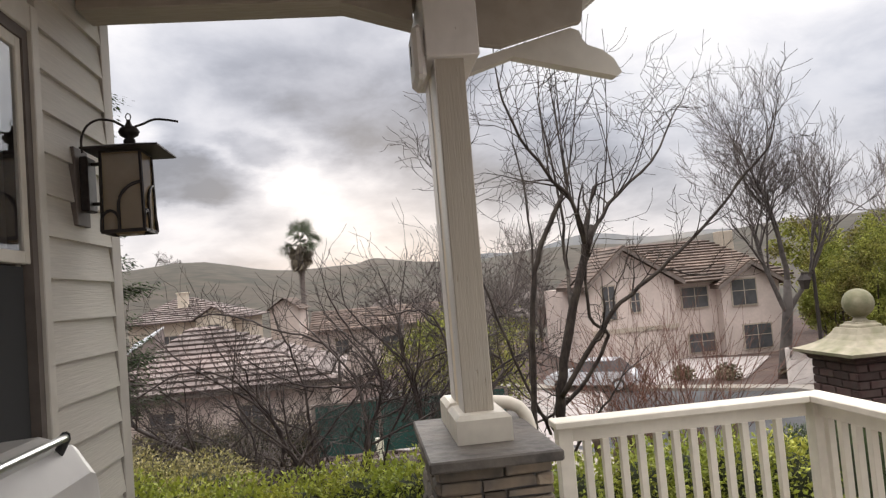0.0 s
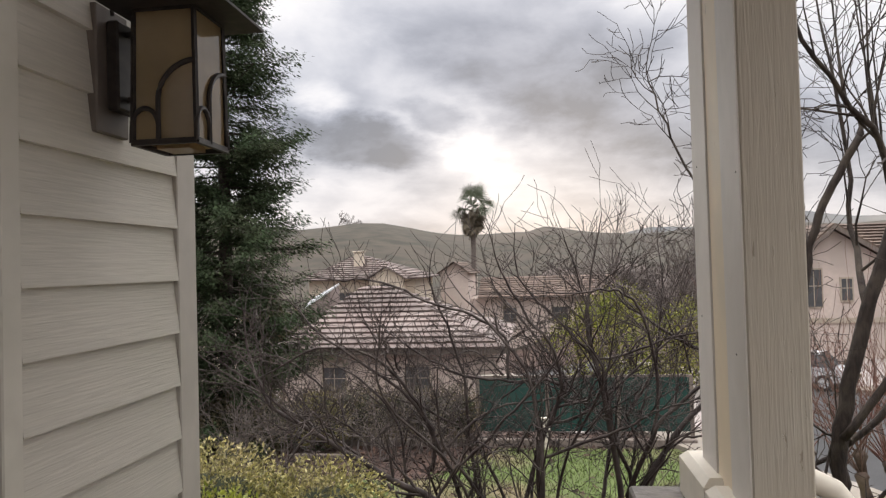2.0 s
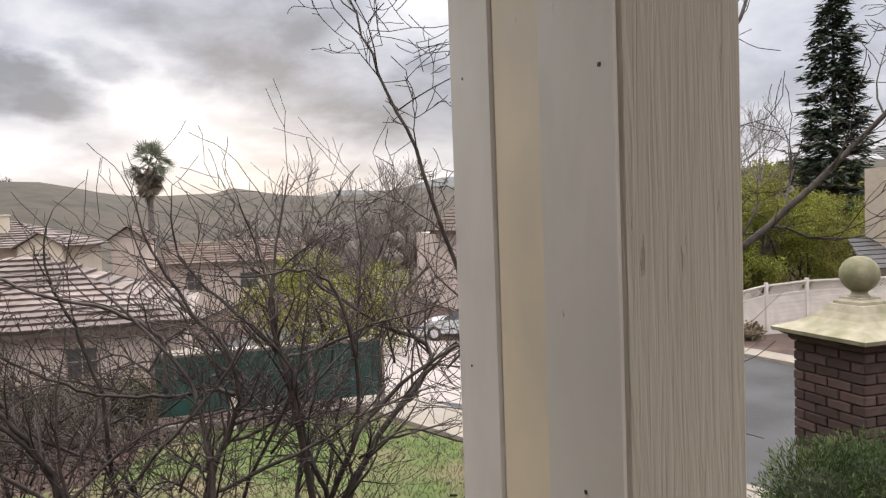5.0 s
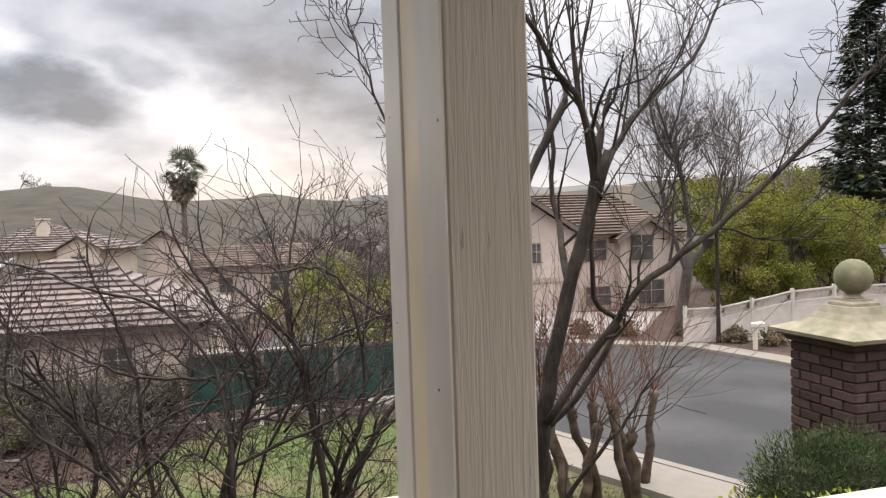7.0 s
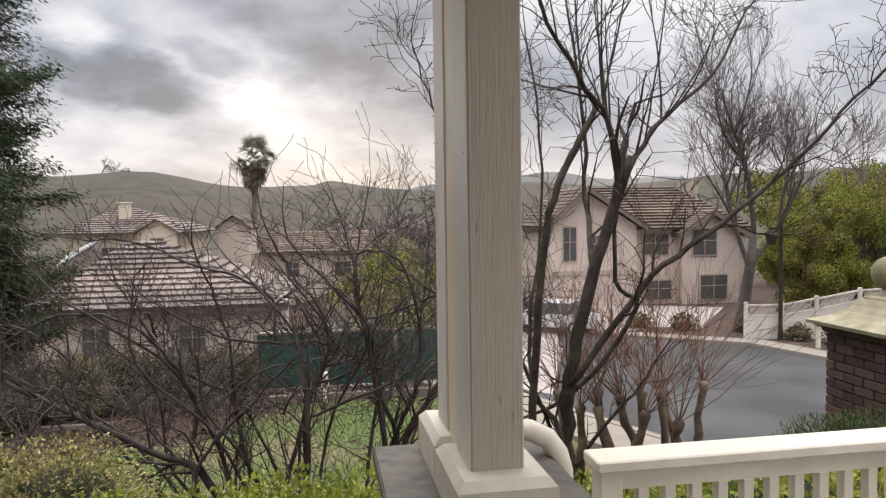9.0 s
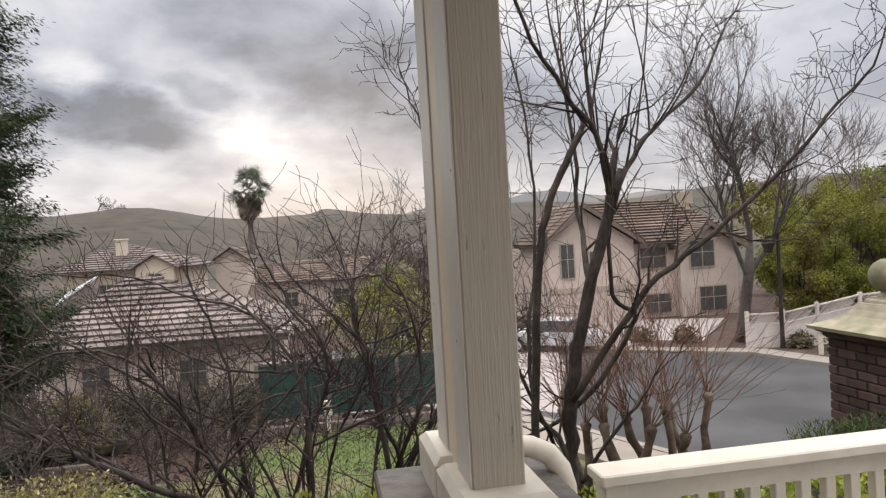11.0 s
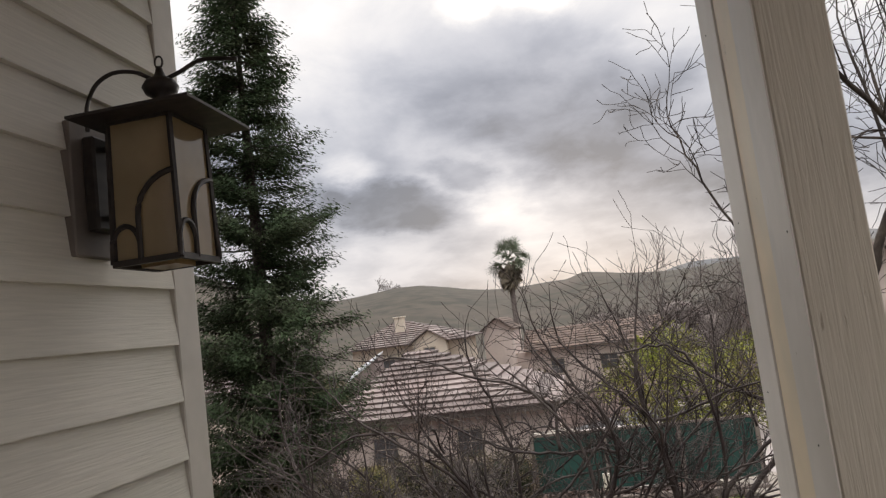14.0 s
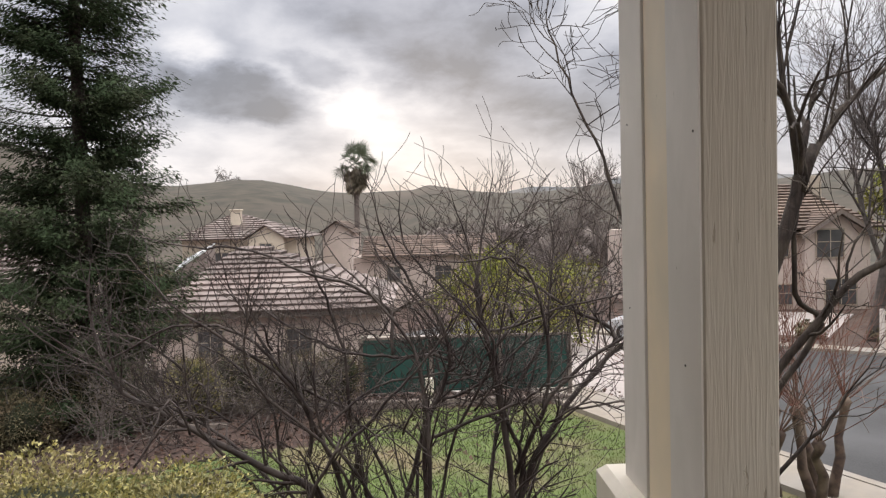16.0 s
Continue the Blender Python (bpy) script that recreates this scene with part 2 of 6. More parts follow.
M_PLUM = mat("dark_plum_bark", (0.045, 0.03, 0.027), (0.022, 0.015, 0.014), 22, 0.7, bump=0.5, c3=(0.085, 0.068, 0.06), scale3=3, dist=0.004)
M_MYRTLE = mat("tan_myrtle_bark", (0.082, 0.052, 0.038), (0.04, 0.026, 0.021), 9, 0.8, bump=0.4, c3=(0.16, 0.12, 0.09), scale3=3)
M_TWIG = mat("reddish_twigs", (0.16, 0.066, 0.045), (0.105, 0.047, 0.036), 6, 0.8, c3=(0.16, 0.115, 0.09))
# paler than near bark: haze on the far trees is put into the colour
M_FARBARK = mat("pale_far_bark", (0.17, 0.145, 0.13), (0.12, 0.10, 0.092), 6, 0.9)
M_FIR = mat("redwood_needles", (0.058, 0.084, 0.042), (0.038, 0.057, 0.029), 3, 0.88, c3=(0.066, 0.072, 0.042), scale3=0.9, island=0.5, translucent=0.3)
M_PINE = mat("far_pine_needles", (0.075, 0.094, 0.066), (0.05, 0.066, 0.048), 3, 0.85, island=0.4)
M_HEDGE = mat("bright_hedge_leaf", (0.30, 0.335, 0.045), (0.17, 0.22, 0.03), 6, 0.45, c3=(0.33, 0.33, 0.05), scale3=3, island=0.4, translucent=0.25)
M_PITTO = mat("variegated_shrub_leaf", (0.38, 0.33, 0.12), (0.14, 0.15, 0.045), 8, 0.5, c3=(0.42, 0.36, 0.20), scale3=4, island=0.6, translucent=0.2)
M_JUNIPER = mat("juniper_green", (0.062, 0.088, 0.034), (0.035, 0.056, 0.022), 6, 0.85, c3=(0.10, 0.125, 0.05), scale3=3, island=0.4)
M_YELTREE = mat("yellow_green_leaf", (0.255, 0.265, 0.055), (0.135, 0.158, 0.036), 1.2, 0.6, c3=(0.17, 0.14, 0.05), scale3=0.6, island=0.55, translucent=0.3)
M_DARKSHRUB = mat("dark_shrub_leaf", (0.135, 0.118, 0.07), (0.08, 0.074, 0.044), 3, 0.7, c3=(0.14, 0.105, 0.07), scale3=1.2, island=0.5)
M_OLIVE = mat("olive_shrub_leaf", (0.22, 0.19, 0.065), (0.13, 0.12, 0.045), 5, 0.6, island=0.5)
M_PALM = mat("palm_leaf", (0.085, 0.105, 0.055), (0.055, 0.072, 0.038), 3, 0.6, island=0.3)
M_SKIRT = mat("dry_palm_skirt", (0.17, 0.14, 0.10), (0.11, 0.092, 0.066), 4, 0.9, island=0.3)
M_STUCCO = mat("pink_stucco", (0.60, 0.505, 0.455), (0.54, 0.455, 0.41), 6, 0.9, bump=0.2, c3=(0.46, 0.39, 0.35), scale3=0.5)
M_CREAMWALL = mat("cream_stucco", (0.62, 0.54, 0.44), (0.56, 0.49, 0.40), 6, 0.9, bump=0.2, c3=(0.52, 0.46, 0.38), scale3=0.5)
M_STUCCO2 = mat("beige_stucco", (0.42, 0.36, 0.29), (0.36, 0.31, 0.25), 6, 0.9, bump=0.2, c3=(0.41, 0.36, 0.30), scale3=0.5)
M_TILE = mat("weathered_roof_tile", (0.18, 0.142, 0.13), (0.115, 0.09, 0.083), 2, 0.85, bump=0.4, rand=0.3, c3=(0.215, 0.182, 0.168), scale3=0.5)
M_TILE2 = mat("brown_roof_tile", (0.115, 0.08, 0.062), (0.075, 0.053, 0.043), 2, 0.85, rand=0.28, c3=(0.15, 0.11, 0.088), scale3=0.5)
M_DARKROOF = mat("charcoal_roof", (0.06, 0.058, 0.06), (0.09, 0.085, 0.085), 3, 0.8, rand=0.15)
M_FENCEGREEN = mat("green_fence_screen", (0.016, 0.062, 0.052), (0.011, 0.046, 0.04), 2, 0.75, c3=(0.035, 0.055, 0.05), scale3=0.6, bump=0.2)
M_FENCEWHITE = mat("pinkish_white_fence", (0.64, 0.58, 0.54), (0.56, 0.51, 0.475), 3, 0.7, c3=(0.50, 0.455, 0.42), scale3=0.8)
M_WOODGREY = mat("grey_wood", (0.20, 0.165, 0.145), (0.14, 0.115, 0.10), 6, 0.85, stretch=(2, 2, 0.3), bump=0.4)
M_GLASSDARK = mat("window_glass", (0.9, 0.92, 0.93), (0.9, 0.92, 0.93), 1, 0.02, trans=1.0, ior=1.9)
M_FARGLASS = mat("far_window_glass", (0.07, 0.072, 0.076), (0.10, 0.10, 0.105), 2, 0.12)
M_SCREEN = mat("insect_screen", (0.03, 0.03, 0.03), (0.045, 0.045, 0.045), 400, 0.9)
M_CURTAIN = mat("white_curtain", (0.80, 0.80, 0.79), (0.70, 0.70, 0.69), 3, 0.9, stretch=(1, 6, 0.3))
M_DARKROOM = mat("dim_room_paint", (0.25, 0.24, 0.22), None, 3, 0.9)
M_SOFFIT = mat("porch_soffit_paint", (0.36, 0.315, 0.26), (0.31, 0.27, 0.22), 8, 0.7, bump=0.3, stretch=(1, 6, 1))
M_DECK = mat("porch_floor_concrete", (0.36, 0.34, 0.31), (0.30, 0.285, 0.26), 5, 0.75, bump=0.3)
M_STEEL = mat("brushed_steel", (0.55, 0.55, 0.54), (0.48, 0.48, 0.47), 20, 0.3, 1.0, stretch=(1, 12, 1))
M_HOOD = mat("pale_grill_enamel", (0.55, 0.53, 0.50), (0.50, 0.48, 0.455), 5, 0.4, 0.1)
M_PLASTIC = mat("black_plastic", (0.02, 0.02, 0.02), None, 10, 0.5)
M_CAR = mat("silver_car_paint", (0.62, 0.64, 0.67), (0.57, 0.59, 0.62), 2, 0.25, 0.2)
M_TYRE = mat("tyre_rubber", (0.025, 0.025, 0.025), None, 10, 0.85)
M_SOLAR = mat("white_skylight_glass", (0.75, 0.78, 0.80), (0.68, 0.7, 0.72), 3, 0.15)


def weathered(ma, amount, chip, scale, stretch, distort=0.0):
    """Paint loss in small flecks with a shallow edge, and less regular grain."""
    nt = ma.node_tree
    N, Lk = nt.nodes.new, nt.links.new
    b = nt.nodes["Principled BSDF"]
    old = b.inputs["Base Color"].links[0].from_socket
    for nd in nt.nodes:
        if nd.type == "TEX_NOISE":
            nd.inputs["Distortion"].default_value = distort
    tc, mp, n, big, r = N("ShaderNodeTexCoord"), N("ShaderNodeMapping"), N("ShaderNodeTexNoise"), N("ShaderNodeTexNoise"), N("ShaderNodeMapRange")
    mp.inputs["Scale"].default_value = stretch
    Lk(tc.outputs["Object"], mp.inputs[0])
    Lk(mp.outputs[0], n.inputs["Vector"])
    n.inputs["Scale"].default_value, n.inputs["Detail"].default_value, n.inputs["Roughness"].default_value = scale, 6, 0.65
    Lk(tc.outputs["Object"], big.inputs["Vector"])
    big.inputs["Scale"].default_value = 3.0
    add = N("ShaderNodeMath")
    add.operation = "MULTIPLY_ADD"
    add.inputs[1].default_value = 0.35
    Lk(big.outputs["Fac"], add.inputs[0])
    Lk(n.outputs["Fac"], add.inputs[2])
    r.inputs["From Min"].default_value, r.inputs["From Max"].default_value = amount, amount + 0.035
    Lk(add.outputs[0], r.inputs["Value"])
    x = N("ShaderNodeMix")
    x.data_type = "RGBA"
    x.inputs[7].default_value = (*chip, 1)
    Lk(r.outputs[0], x.inputs[0])
    Lk(old, x.inputs[6])
    Lk(x.outputs[2], b.inputs["Base Color"])
    bp = N("ShaderNodeBump")
    bp.invert = True
    bp.inputs["Strength"].default_value, bp.inputs["Distance"].default_value = 0.6, 0.003
    Lk(r.outputs[0], bp.inputs["Height"])
    if b.inputs["Normal"].links:
        Lk(b.inputs["Normal"].links[0].from_socket, bp.inputs["Normal"])
    Lk(bp.outputs[0], b.inputs["Normal"])


for leafy in (M_FIR, M_JUNIPER, M_DARKSHRUB, M_YELTREE, M_PINE):
    leafy.node_tree.nodes["Principled BSDF"].inputs["Specular IOR Level"].default_value = 0.15
M_ASPHALT.node_tree.nodes["Principled BSDF"].inputs["Specular IOR Level"].default_value = 0.3
weathered(M_POST, 0.835, (0.30, 0.255, 0.20), 38, (1, 1, 0.13), 1.1)
weathered(M_BATTEN, 0.90, (0.36, 0.32, 0.27), 30, (1, 1, 0.4), 0.4)
weathered(M_CREAM, 0.88, (0.40, 0.34, 0.26), 34, (1, 1, 0.22), 0.4)
weathered(M_WHITE, 0.90, (0.42, 0.38, 0.32), 26, (1, 1, 1))
weathered(M_SIDING, 0.93, (0.36, 0.34, 0.30), 30, (1, 0.35, 1.4))

# ---------------------------------------------------------------- mesh helpers


class MB:
    """Collects faces of one mesh."""

    def __init__(self):
        self.v, self.f = [], []

    def add(self, vs, fs):
        k = len(self.v)
        self.v += [tuple(p) for p in vs]
        self.f += [tuple(i + k for i in q) for q in fs]
        return self

    def box(self, x0, x1, y0, y1, z0, z1, b=0.0, m=None):
        if b <= 0:
            vs = [(x, y, z) for x in (x0, x1) for y in (y0, y1) for z in (z0, z1)]
            fs = [(0, 1, 3, 2), (4, 6, 7, 5), (0, 4, 5, 1), (2, 3, 7, 6), (0, 2, 6, 4), (1, 5, 7, 3)]
        else:
            vs, fs = chamfered(x0, x1, y0, y1, z0, z1, b)
        if m is not None:
            vs = [m @ Vector(p) for p in vs]
        return self.add(vs, fs)

    def tube(self, pts, rad, sides=6, cap=True):
        pts = [Vector(p) for p in pts]
        vs, fs = [], []
        ref = Vector((0.31, 0.17, 0.93))
        for i, p in enumerate(pts):
            d = (pts[min(i + 1, len(pts) - 1)] - pts[max(i - 1, 0)]).normalized()
            a = d.cross(ref)
            if a.length < 1e-3:
                a = d.cross(Vector((1, 0, 0)))
            a.normalize()
            bb = d.cross(a)
            r = rad[i] if isinstance(rad, (list, tuple)) else rad
            for k in range(sides):
                t = math.tau * k / sides
                vs.append(p + a * (math.cos(t) * r) + bb * (math.sin(t) * r))
        for i in range(len(pts) - 1):
            for k in range(sides):
                k2 = (k + 1) % sides
                fs.append((i * sides + k, i * sides + k2, (i + 1) * sides + k2, (i + 1) * sides + k))
        if cap:
            fs.append(tuple(reversed(range(sides))))
            fs.append(tuple((len(pts) - 1) * sides + k for k in range(sides)))
        return self.add(vs, fs)

    def lathe(self, prof, cx, cy, sides=28):
        vs, fs = [], []
        for r, z in prof:
            for k in range(sides):
                t = math.tau * k / sides
                vs.append((cx + r * math.cos(t), cy + r * math.sin(t), z))
        for i in range(len(prof) - 1):
            for k in range(sides):
                k2 = (k + 1) % sides
                fs.append((i * sides + k, i * sides + k2, (i + 1) * sides + k2, (i + 1) * sides + k))
        fs.append(tuple(reversed(range(sides))))
        fs.append(tuple((len(prof) - 1) * sides + k for k in range(sides)))
        return self.add(vs, fs)

    def loft(self, rings):
        """Closed rings of equal length, capped at both ends."""
        n = len(rings[0])
        vs = [p for r in rings for p in r]
        fs = [(i * n + k, i * n + (k + 1) % n, (i + 1) * n + (k + 1) % n, (i + 1) * n + k) for i in range(len(rings) - 1) for k in range(n)]
        fs += [tuple(reversed(range(n))), tuple((len(rings) - 1) * n + k for k in range(n))]
        return self.add(vs, fs)

    def prism(self, outline, axis, a, b):
        """An outline in the two other axes, pushed from a to b along the axis."""
        def put(p, t):
            return {"x": (t, p[0], p[1]), "y": (p[0], t, p[1]), "z": (p[0], p[1], t)}[axis]
        return self.loft([[put(p, a) for p in outline], [put(p, b) for p in outline]])

    def mesh(self, name, smooth=False):
        me = bpy.data.meshes.new(name)
        me.from_pydata(self.v, [], self.f)
        bm = bmesh.new()
        bm.from_mesh(me)
        bmesh.ops.recalc_face_normals(bm, faces=bm.faces)
        bm.to_mesh(me)
        bm.free()
        if smooth:
            me.polygons.foreach_set("use_smooth", [True] * len(me.polygons))
        return me

    def raw(self, name, smooth=False):
        me = bpy.data.meshes.new(name)
        me.from_pydata(self.v, [], self.f)
        if smooth:
            me.polygons.foreach_set("use_smooth", [True] * len(me.polygons))
        return me


def chamfered(x0, x1, y0, y1, z0, z1, b):
    bm = bmesh.new()
    for x, sx in ((x0, 1), (x1, -1)):
        for y, sy in ((y0, 1), (y1, -1)):
            for z, sz in ((z0, 1), (z1, -1)):
                bm.verts.new((x, y + sy * b, z + sz * b))
                bm.verts.new((x + sx * b, y, z + sz * b))
                bm.verts.new((x + sx * b, y + sy * b, z))
    bmesh.ops.convex_hull(bm, input=bm.verts)
    bm.verts.index_update()
    vs = [tuple(v.co) for v in bm.verts]
    fs = [tuple(v.index for v in f.verts) for f in bm.faces]
    bm.free()
    return vs, fs


def part(name, mb, material, parent=None, label="", smooth=False):
    me = mb if isinstance(mb, bpy.types.Mesh) else mb.mesh(name, smooth)
    if not me.materials:
        me.materials.append(material)
    ob = new(name, me)
    if parent is not None:
        ob.parent = parent
    if label:
        ob["label"] = label
    return ob


def thing(name, label, category, group="", kind="", at=(0, 0, 0)):
    ob = new(name)
    ob.location = at
    ob.empty_display_size = 0.1
    return tagged(ob, label, category, group, kind)


def solid(name, mb, material, label, category, kind="", group="", smooth=False):
    return tagged(part(name, mb, material, None, "", smooth), label, category, group, kind)


rng = random.Random(7)

# ---------------------------------------------------------------- ground


def smooth01(t):
    t = max(0.0, min(1.0, t))
    return t * t * (3 - 2 * t)


def ground_z(x, y):
    bank = smooth01((y - 4.2) / 8.5)                       # the bank that falls from the porch
    z = -0.9 - 2.8 * bank
    if x > 3:
        z = z + (-3.7 - z) * smooth01((x - 3) / 5)
    drop = smooth01((y - 23.5) / 12) * smooth01((6 - x) / 10)
    z -= 2.6 * drop
    return z


def hill_z(x, y):
    d = math.hypot(x, y)
    if d < 90:
        return 0.0
    b = math.degrees(math.atan2(x, y))
    h = 0.052 + 0.014 * math.exp(-((b + 14) / 6.0) ** 2) + 0.004 * math.sin(b * 0.42 + 1.0) + 0.07 * smooth01((-b - 16) / 18)
    h += 0.01 * smooth01((b - 22) / 20) - 0.011 * smooth01((b + 3) / 8)
    return (h * 330 + 5.0) * smooth01((d - 110) / 220) * (1.0 if d < 420 else 1.0)


def lawn_edge(x):
    """How far back the lawn reaches at x, before the mulch."""
    if x < -3.1:
        e = 18.6 + 0.42 * (x + 3.1)
    else:
        e = 18.6 + 3.0 * smooth01((x + 3.1) / 1.9)
    return e + 0.18 * math.sin(x * 2.3) + 0.1 * math.sin(x * 5.1)


def build_ground():
    xs = [-900, -500, -300, -200] + [-150 + 12 * i for i in range(8)] + [-54 + 3 * i for i in range(12)] + [-18 + 0.75 * i for i in range(49)] + [21 + 4 * i for i in range(14)] + [90, 120, 160, 220, 300, 450, 650, 900]
    ys = [-300, -100, -30, -10] + [-4 + 0.8 * i for i in range(50)] + [38 + 4 * i for i in range(14)] + [96 + 14 * i for i in range(26)] + [480, 560, 700, 900]
    mb = MB()
    vs = []
    for y in ys:
        for x in xs:
            z = ground_z(x, y) + hill_z(x, y) + 0.5 * noise.noise(Vector((x, y, 0)) * 0.02) * (1 if math.hypot(x, y) > 60 else 0)
            if math.hypot(x, y) > 130:
                z += 0.5 * noise.noise(Vector((x, y, 5)) * 0.012) + 0.5 * noise.noise(Vector((x, y, 9)) * 0.04)
            vs.append((x, y, z))
    n = len(xs)
    fs = [(j * n + i, j * n + i + 1, (j + 1) * n + i + 1, (j + 1) * n + i) for j in range(len(ys) - 1) for i in range(n - 1)]
    mb.add(vs, fs)
    g = solid("ground", mb.raw("ground", True), M_LAWN, "green winter lawn sloping down to grassy hills", "ground", "structure")
    me = g.data
    for m_ in (M_MULCH, M_HILL):
        me.materials.append(m_)
    for p in me.polygons:
        c = p.center
        if math.hypot(c.x, c.y) > 75 or c.y > 60:
            p.material_index = 2
        elif c.y > lawn_edge(c.x) or c.x < -9.5 or c.y < 8.0:
            p.material_index = 1
    return g


build_ground()

# ridge far behind, its haze painted as a pale bluish grey
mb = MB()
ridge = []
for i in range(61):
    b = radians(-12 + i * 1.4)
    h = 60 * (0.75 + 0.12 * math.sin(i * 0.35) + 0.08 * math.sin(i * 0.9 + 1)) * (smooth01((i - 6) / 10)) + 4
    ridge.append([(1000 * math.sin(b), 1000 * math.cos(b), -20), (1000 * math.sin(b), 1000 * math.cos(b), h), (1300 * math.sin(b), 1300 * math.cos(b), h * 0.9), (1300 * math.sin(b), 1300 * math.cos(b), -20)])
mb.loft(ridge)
solid("backdrop", mb, M_FARHILL, "far wooded ridge with haze painted into its colour", "hill", "structure", smooth=True)


def strip(near, far, z, lift, thick=0.25):
    """A slab between two polylines of equal length."""
    mb = MB()
    n = len(near)
    rings = []
    for a, b in zip(near, far):
        za = zb = z + lift
        rings.append([(a[0], a[1], za - thick), (a[0], a[1], za), (b[0], b[1], zb), (b[0], b[1], zb - thick)])
    return mb.loft(rings)


NEAR = [(17, -6), (12.4, 6), (9.6, 12.5), (8.0, 16), (6.4, 19.6), (4.9, 23.0), (2.6, 28.5), (-1.5, 35)]
FAR = [(30, -6), (24, 10), (18.8, 19), (18.2, 23), (17.2, 26.6), (12.5, 30), (8.5, 33), (3, 40)]
walk_in = [(x - 1.5, y - 0.5) for x, y in NEAR]
solid("road", strip(NEAR, FAR, -3.72, 0.03), M_ASPHALT, "grey damp asphalt street curving past the yard", "road", "structure")
solid("pavement", strip(walk_in, [(x - 0.16, y) for x, y in NEAR], -3.72, 0.15), M_CONCRETE, "pale concrete sidewalk along the lawn edge", "sidewalk", "structure")
solid("kerb", strip([(x - 0.15, y) for x, y in NEAR], [(x + 0.1, y) for x, y in NEAR], -3.72, 0.17), M_CONCRETE, "pale concrete kerb beside the street", "kerb", "structure")
solid("kerb", strip([(x, y) for x, y in FAR], [(x + 0.95, y + 0.45) for x, y in FAR], -3.72, 0.16), M_CONCRETE, "cream concrete kerb and sidewalk across the street", "kerb", "structure")
solid("planting_bed", strip([(x + 0.96, y + 0.455) for x, y in FAR[1:6]], [(x + 3.0, y + 1.6) for x, y in FAR[1:6]], -3.72, 0.12), M_MULCH, "brown mulched planting bed before the white fence", "bed", "structure")
solid("pavement", strip([(9.0, 33.5), (16.5, 29.5)], [(14.0, 41.5), (22.5, 37)], -3.72, 0.10), M_PAVE, "pale pinkish concrete driveway before the house", "driveway", "structure")
solid("pavement", strip([(4.2, 24.4), (2.2, 28.6)], [(1.0, 23.2), (-3.0, 27)], -3.75, 0.12), M_PAVE, "pale concrete driveway beyond the green fence", "driveway", "structure")

solid("pavement", strip([(5.05, 22.9), (2.75, 28.5), (-1.2, 34.8)], [(6.9, 20.9), (9.8, 28.2), (11.8, 35.5)], -3.72, 0.045), M_PAVE, "pale pinkish concrete apron where the street widens", "driveway", "structure")

# ---------------------------------------------------------------- the porch
WX = -1.372                     # outer face of the house wall
floor_ob = solid("floor", MB().box(WX, 2.66, -3.6, 3.12, -0.18, 0.0, 0.01), M_DECK, "grey concrete porch floor", "floor", "structure")
solid("foundation", MB().box(WX - 0.02, 2.62, -3.56, 3.06, -2.2, -0.18), M_DECK, "grey concrete porch base", "foundation", "structure")
solid("ceiling", MB().box(WX, 1.26, -1.1, 3.0, 3.44, 3.50), M_SOFFIT, "tan painted board porch ceiling", "ceiling", "structure")

# window opening in the house wall
WY0, WY1, WZ0, WZ1 = 0.79, 2.07, 0.62, 2.93
WT = 0.2
wall = MB()
wall.box(WX - WT, WX - 0.012, -3.6, WY0, -2.2, 5.2)
wall.box(WX - WT, WX - 0.012, WY1, 3.04, -2.2, 5.2)
wall.box(WX - WT, WX - 0.012, WY0, WY1, -2.2, WZ0)
wall.box(WX - WT, WX - 0.012, WY0, WY1, WZ1, 5.2)
wall.box(WX - 4.0, WX - WT, 2.84, 2.97, -2.2, 5.2)
house_wall = solid("wall_west", wall, M_SIDING, "taupe lap-sided house wall beside the porch", "wall", "structure")
room = MB()
room.box(WX - 2.6, WX - 2.5, -1, 2.82, 0, 3.2).box(WX - 2.5, WX - WT, -1.1, -1, 0, 3.2).box(WX - 2.5, WX - WT, -1, 2.82, -0.1, 0).box(WX - 2.5, WX - WT, -1, 2.82, 3.2, 3.3)
solid("wall_inner", room, M_DARKROOM, "dim room behind the window", "wall", "structure")

EXPO = 0.183
LAP0 = 1.72                    # a lap line


def plank_mesh(length, name):
    mb = MB()
    prof = [(-0.012, 0.0), (0.026, 0.0), (0.026, 0.004), (0.004, EXPO + 0.025), (-0.012, EXPO + 0.025)]
    return mb.prism([(p[0], p[1]) for p in prof], "y", 0, length).mesh(name)


p_long, p_north, p_south = plank_mesh(6.525, "plank"), plank_mesh(2.925 - (WY1 + 0.091), "plank"), plank_mesh(WY0 - 0.125 + 3.6, "plank")
for me in (p_long, p_north, p_south):
    me.materials.append(M_SIDING)
for k in range(-10, 10):
    z = LAP0 + k * EXPO
    rows = [(p_long, -3.6)] if z + EXPO < WZ0 - 0.1 or z > WZ1 + 0.16 else [(p_north, WY1 + 0.091), (p_south, -3.6)]
    for me, y in rows:
        if z > 3.3:
            continue
        ob = part("plank", me, M_SIDING, house_wall)
        ob.location = (WX, y, z)
solid("trim", MB().box(WX - 0.02, WX + 0.026, 2.925, 3.058, -1.8, 5.0, 0.004), M_CORNER, "taupe painted corner board of the house", "trim", "structure")
solid("trim", MB().box(WX - 0.12, WX - 0.022, 2.98, 3.058, -1.8, 5.0, 0.004), M_CORNER, "taupe corner board round the corner", "trim", "structure")

